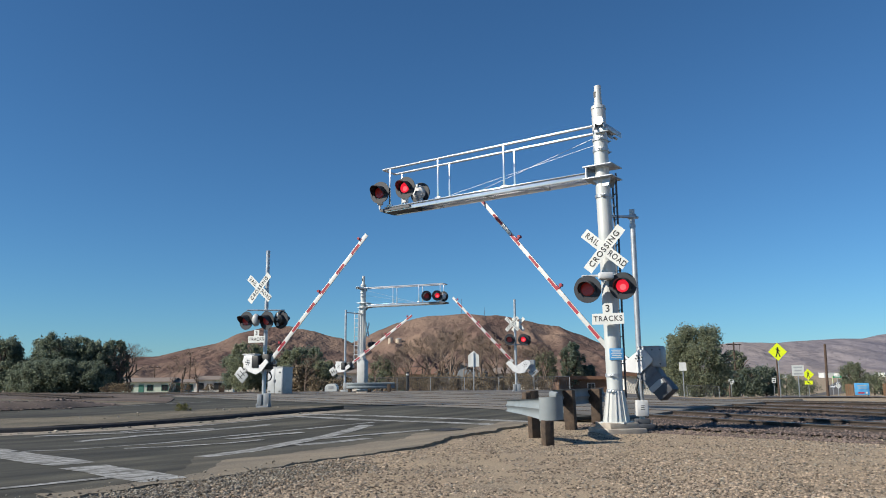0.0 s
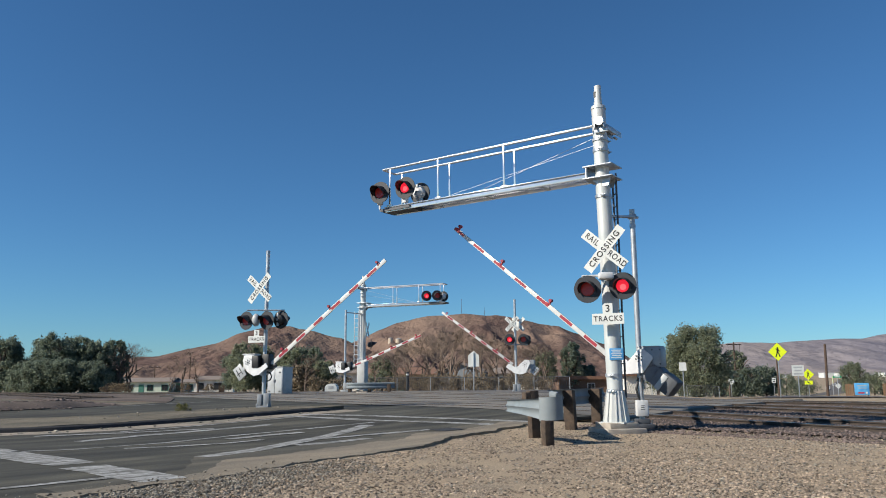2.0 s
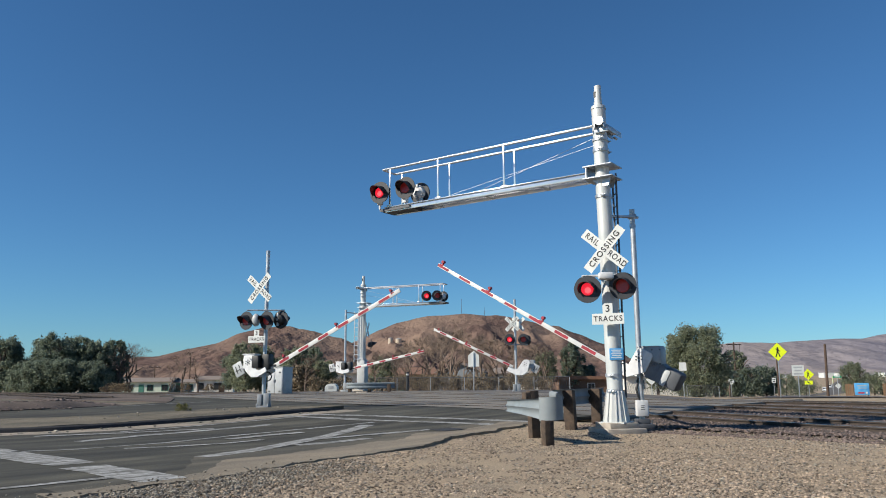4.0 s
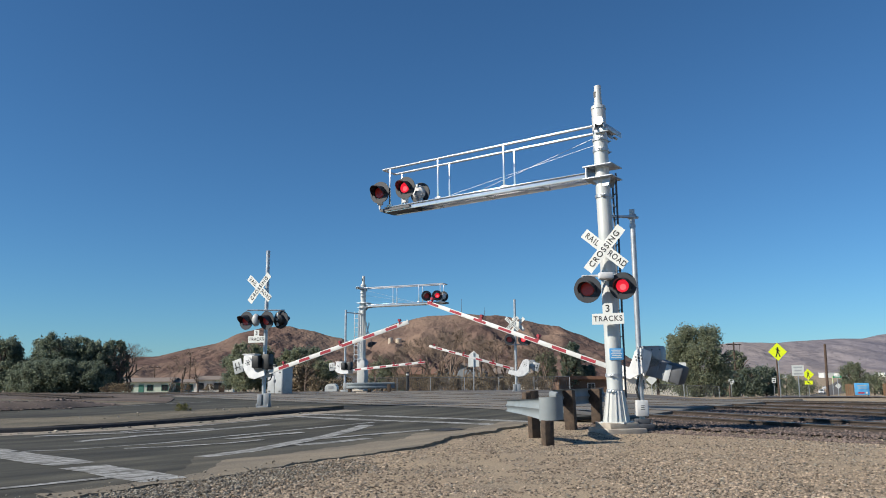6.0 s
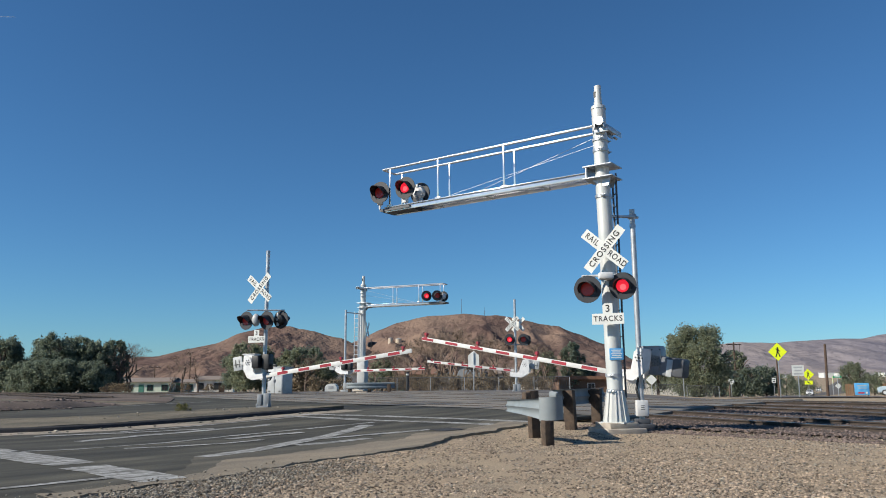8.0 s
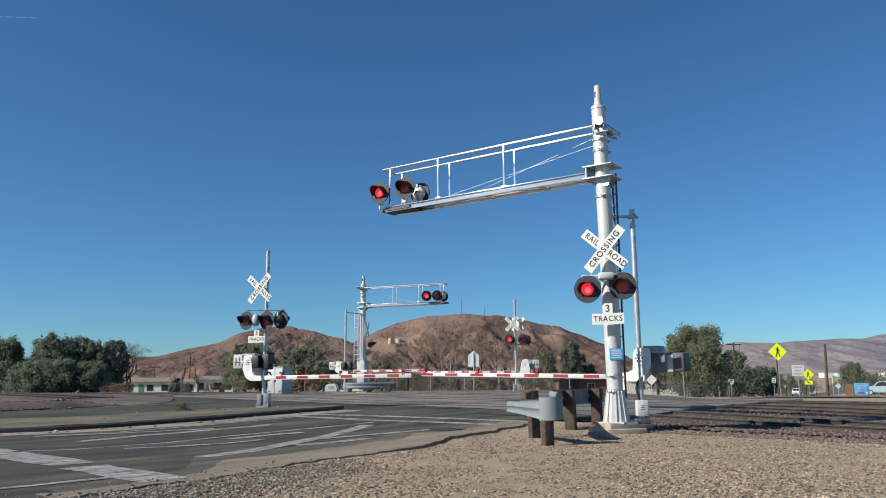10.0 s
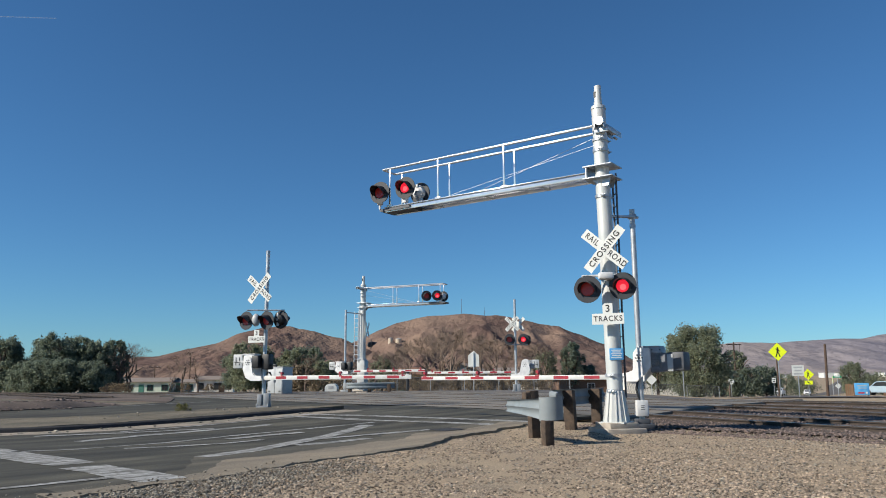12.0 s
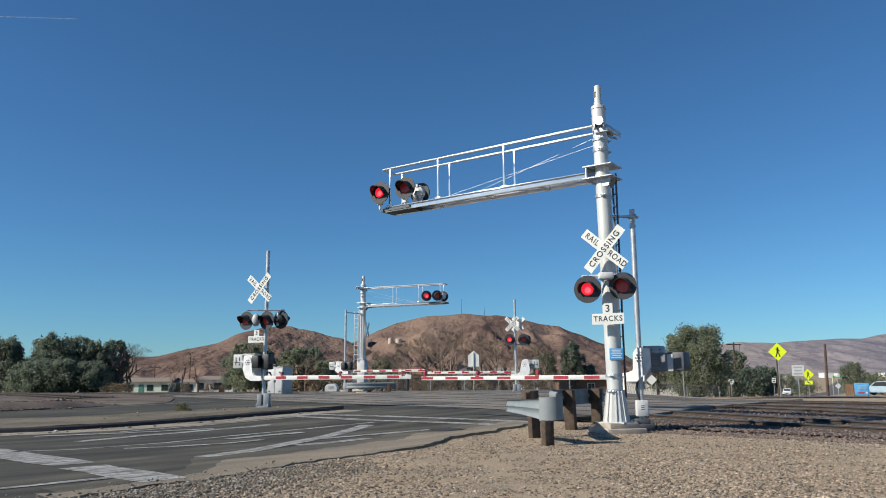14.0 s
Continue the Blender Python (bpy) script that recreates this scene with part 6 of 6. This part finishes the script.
def far_road():
    pts = [Vector(p) for p in ((22, 46), (30, 62), (44, 96), (62, 138), (82, 182), (112, 236), (158, 310), (240, 470), (420, 800))]
    wid = [10, 8, 7, 7, 7, 7, 8, 9, 11]
    bm = bmesh.new()
    prev = None
    for i in range(len(pts) - 1):
        for k in range(12):
            t = k / 12
            p = pts[i].lerp(pts[i + 1], t)
            w = wid[i] + (wid[i + 1] - wid[i]) * t
            d = (pts[min(i + 1, len(pts) - 1)] - pts[max(i - 1, 0)]).normalized() if t == 0 else (pts[i + 1] - pts[i]).normalized()
            n = Vector((d.y, -d.x)) * w / 2
            row = [bm.verts.new(on(*(p + n * f), 0.06)) for f in (-1, -0.5, 0, 0.5, 1)]
            if prev:
                for a in range(4):
                    bm.faces.new((prev[a], prev[a + 1], row[a + 1], row[a]))
            prev = row
    tagged(part("road_far", bm, M_ROAD_FAR), "pale asphalt road running off into the valley", "road", kind="structure")


far_road()


def far_buildings():
    rnd = random.Random(9)
    for k, (x, y, w, h) in enumerate(((438, 880, 11, 5.5), (468, 900, 18, 5), (484, 905, 12, 7), (520, 910, 9, 5), (543, 880, 14, 9), (395, 900, 14, 3), (330, 860, 16, 2.5), (360, 940, 10, 3))):
        z = height(x, y)
        ob = thing("warehouse", pose(x, y, z, 0, 0, rnd.uniform(-25, 25)), "distant white flat-roofed building in the valley", "building", "distant white buildings")
        bm = bmesh.new()
        box(bm, (0, 0, h / 2 - 1), (w, 14, h + 2))
        part("wall", bm, M_WHITE, ob)
        bm = bmesh.new()
        box(bm, (0, 0, h + 0.2), (w + 0.6, 14.6, 0.5))
        part("roof", bm, M_CABINET, ob)
    cream = mat("cream_tank_paint", (0.52, 0.44, 0.34), 0.8, 0, (0.45, 0.38, 0.30), 0.6)
    for x, y, z, r, h in ((-42.4, 609, 29.0, 1.8, 3.6), (-36.6, 619, 29.2, 2.5, 3.6)):
        ob = thing("water_tank", pose(x, y, z), "cream cylindrical water tank on the hillside", "water tank", "tanks on the hill")
        bm = bmesh.new()
        tube(bm, (0, 0, -5), (0, 0, h), r, r, 24)
        part("shell", bm, cream, ob)
        bm = bmesh.new()
        tube(bm, (0, 0, h), (0, 0, h + 0.6), r + 0.1, 0.2, 24)
        part("roof", bm, M_CABINET, ob)
    for x, y, z, h in ((16.6, 689, 55, 17), (37.2, 688, 54, 10)):
        ob = thing("antenna_mast", pose(x, y, z), "thin dark antenna mast on the hilltop", "antenna")
        bm = bmesh.new()
        tube(bm, (0, 0, 0), (0, 0, h), 0.22, 0.12, 6)
        part("mast", bm, M_POLEWOOD, ob)


far_buildings()


# ---- moving cars and the trail in the sky ----
def car(label, paint, kind="suv"):
    ob = thing("car", Matrix(), label, "car", "cars on the far road")
    bm = bmesh.new()
    prism(bm, [(-2.2, 0.35), (2.2, 0.35), (2.25, 0.75), (2.1, 0.98), (1.1, 1.08), (-2.15, 1.08), (-2.28, 0.8)], 1.8, pose(0, -0.9, 0))
    bmesh.ops.bevel(bm, geom=list(bm.edges), offset=0.07, segments=2, affect="EDGES")
    part("body", bm, paint, ob)
    bm = bmesh.new()
    prism(bm, [(-2.05, 1.05), (1.2, 1.05), (0.55, 1.62), (-1.85, 1.66)], 1.6, pose(0, -0.8, 0))
    bmesh.ops.bevel(bm, geom=list(bm.edges), offset=0.06, segments=2, affect="EDGES")
    part("cabin", bm, paint, ob)
    for s in (-1, 1):
        bm = bmesh.new()
        prism(bm, [(-1.85, 1.12), (0.95, 1.12), (0.48, 1.55), (-1.72, 1.58)], 0.02, pose(0, 0.81 * s - 0.01, 0))
        part("side_window", bm, M_GLASS, ob)
        for x in (-1.4, 1.45):
            bm = bmesh.new()
            tube(bm, (x, 0.92 * s, 0.34), (x, 0.7 * s, 0.34), 0.34, 0.34, 18)
            w = part("wheel", bm, M_BLACK, ob)
            bm = bmesh.new()
            tube(bm, (x, 0.93 * s, 0.34), (x, 0.9 * s, 0.34), 0.2, 0.2, 14)
            part("rim", bm, M_CABINET, w)
        bm = bmesh.new()
        box(bm, (2.2, 0.62 * s, 0.8), (0.12, 0.34, 0.16), bevel=0.02)
        part("headlight", bm, M_CABINET, ob)
    bm = bmesh.new()
    box(bm, (0.92, 0, 1.33), (0.02, 1.35, 0.6), Matrix.Translation((0.92, 0, 1.33)) @ pose(0, 0, 0, 0, -48, 0) @ Matrix.Translation((-0.92, 0, -1.33)))
    part("windscreen", bm, M_GLASS, ob)
    bm = bmesh.new()
    box(bm, (2.24, 0, 0.62), (0.06, 0.9, 0.22), bevel=0.02)
    part("grille", bm, M_BLACK, ob)
    return ob


M_CARWHITE = mat("white_car_paint", (0.70, 0.72, 0.75), 0.25, 0, (0.66, 0.68, 0.71), 2)
M_CARBLUE = mat("dark_blue_car_paint", (0.05, 0.08, 0.16), 0.3, 0.2, (0.04, 0.07, 0.14), 2)


def drive(ob, path):
    rows = []
    for i, (t, x, y) in enumerate(path):
        a, b = path[max(i - 1, 0)], path[min(i + 1, len(path) - 1)]
        rz = math.degrees(math.atan2(b[2] - a[2], b[1] - a[1]))
        rows.append((t, pose(x, y, height(x, y) + 0.07, 0, 0, rz)))
    MOVES.append((ob, rows))


def by(xp, y):
    return (xp - 784) / 1340 * y * 0.992, y


drive(car("white and blue off-road car turning on the far road", M_CARWHITE), [(t, *by(x, y)) for t, x, y in ((0, 1466, 390), (3, 1454, 330), (6.8, 1440, 262), (8.1, 1424, 228), (10.4, 1397, 182), (11.4, 1382, 168), (12.2, 1368, 160), (12.6, 1361, 157), (12.9, 1356, 155.5), (13.2, 1351, 155), (14, 1336, 155))])
drive(car("small white car coming down the far road", M_CARWHITE), [(t, *by(x, y)) for t, x, y in ((0, 1476, 480), (6, 1452, 350), (10.4, 1430, 258), (12.2, 1418, 226), (12.9, 1405, 210), (14, 1386, 184))])
drive(car("pale blue van stopping behind the blue board", mat("pale_blue_van_paint", (0.33, 0.44, 0.52), 0.3, 0, (0.30, 0.40, 0.48), 2)), [(t, *by(x, y)) for t, x, y in ((0, 1900, 86), (6.5, 1680, 88), (7.5, 1606, 89), (8.1, 1580, 90), (9.2, 1560, 90.5), (10.3, 1556, 90.6), (14, 1554, 90.7))])
pk = car("dark blue car parked by the bushes", M_CARBLUE)
pk.matrix_basis = pose(by(1285, 120)[0], 120, height(by(1285, 120)[0], 120), 0, 0, 170)


def trail():
    m, nt, b = nodes_of("thin_vapour")
    tr = nt.nodes.new("ShaderNodeBsdfTransparent")
    df = nt.nodes.new("ShaderNodeBsdfDiffuse")
    df.inputs[0].default_value = (0.9, 0.9, 0.9, 1)
    mx = nt.nodes.new("ShaderNodeMixShader")
    mx.inputs[0].default_value = 0.15
    nt.links.new(tr.outputs[0], mx.inputs[1])
    nt.links.new(df.outputs[0], mx.inputs[2])
    nt.links.new(mx.outputs[0], nt.nodes["Material Output"].inputs[0])
    a, c = Vector((-3783.3, 3900, 2038.0)) * 0.95, Vector((-1999.95, 3900, 1965.0)) * 0.95
    d = (c - a).normalized()
    bm = bmesh.new()
    tube(bm, (-4000, 0, 0), (-6, 0, 0), 4.0, 2.0, 8)
    ob = part("vapour_trail", bm, m)
    tagged(ob, "thin white vapour trail in the blue sky", "vapour trail")
    q = d.to_track_quat("X", "Z").to_matrix().to_4x4()
    speed = (155 - 12) / 8.0 * (c - a).length / 555.0
    MOVES.append((ob, [(t, Matrix.Translation(c - d * speed * (14 - t)) @ q) for t in (0, 7, 14)]))


trail()


def motions():
    for ob, rows in MOVES:
        walk(ob, rows)


motions()
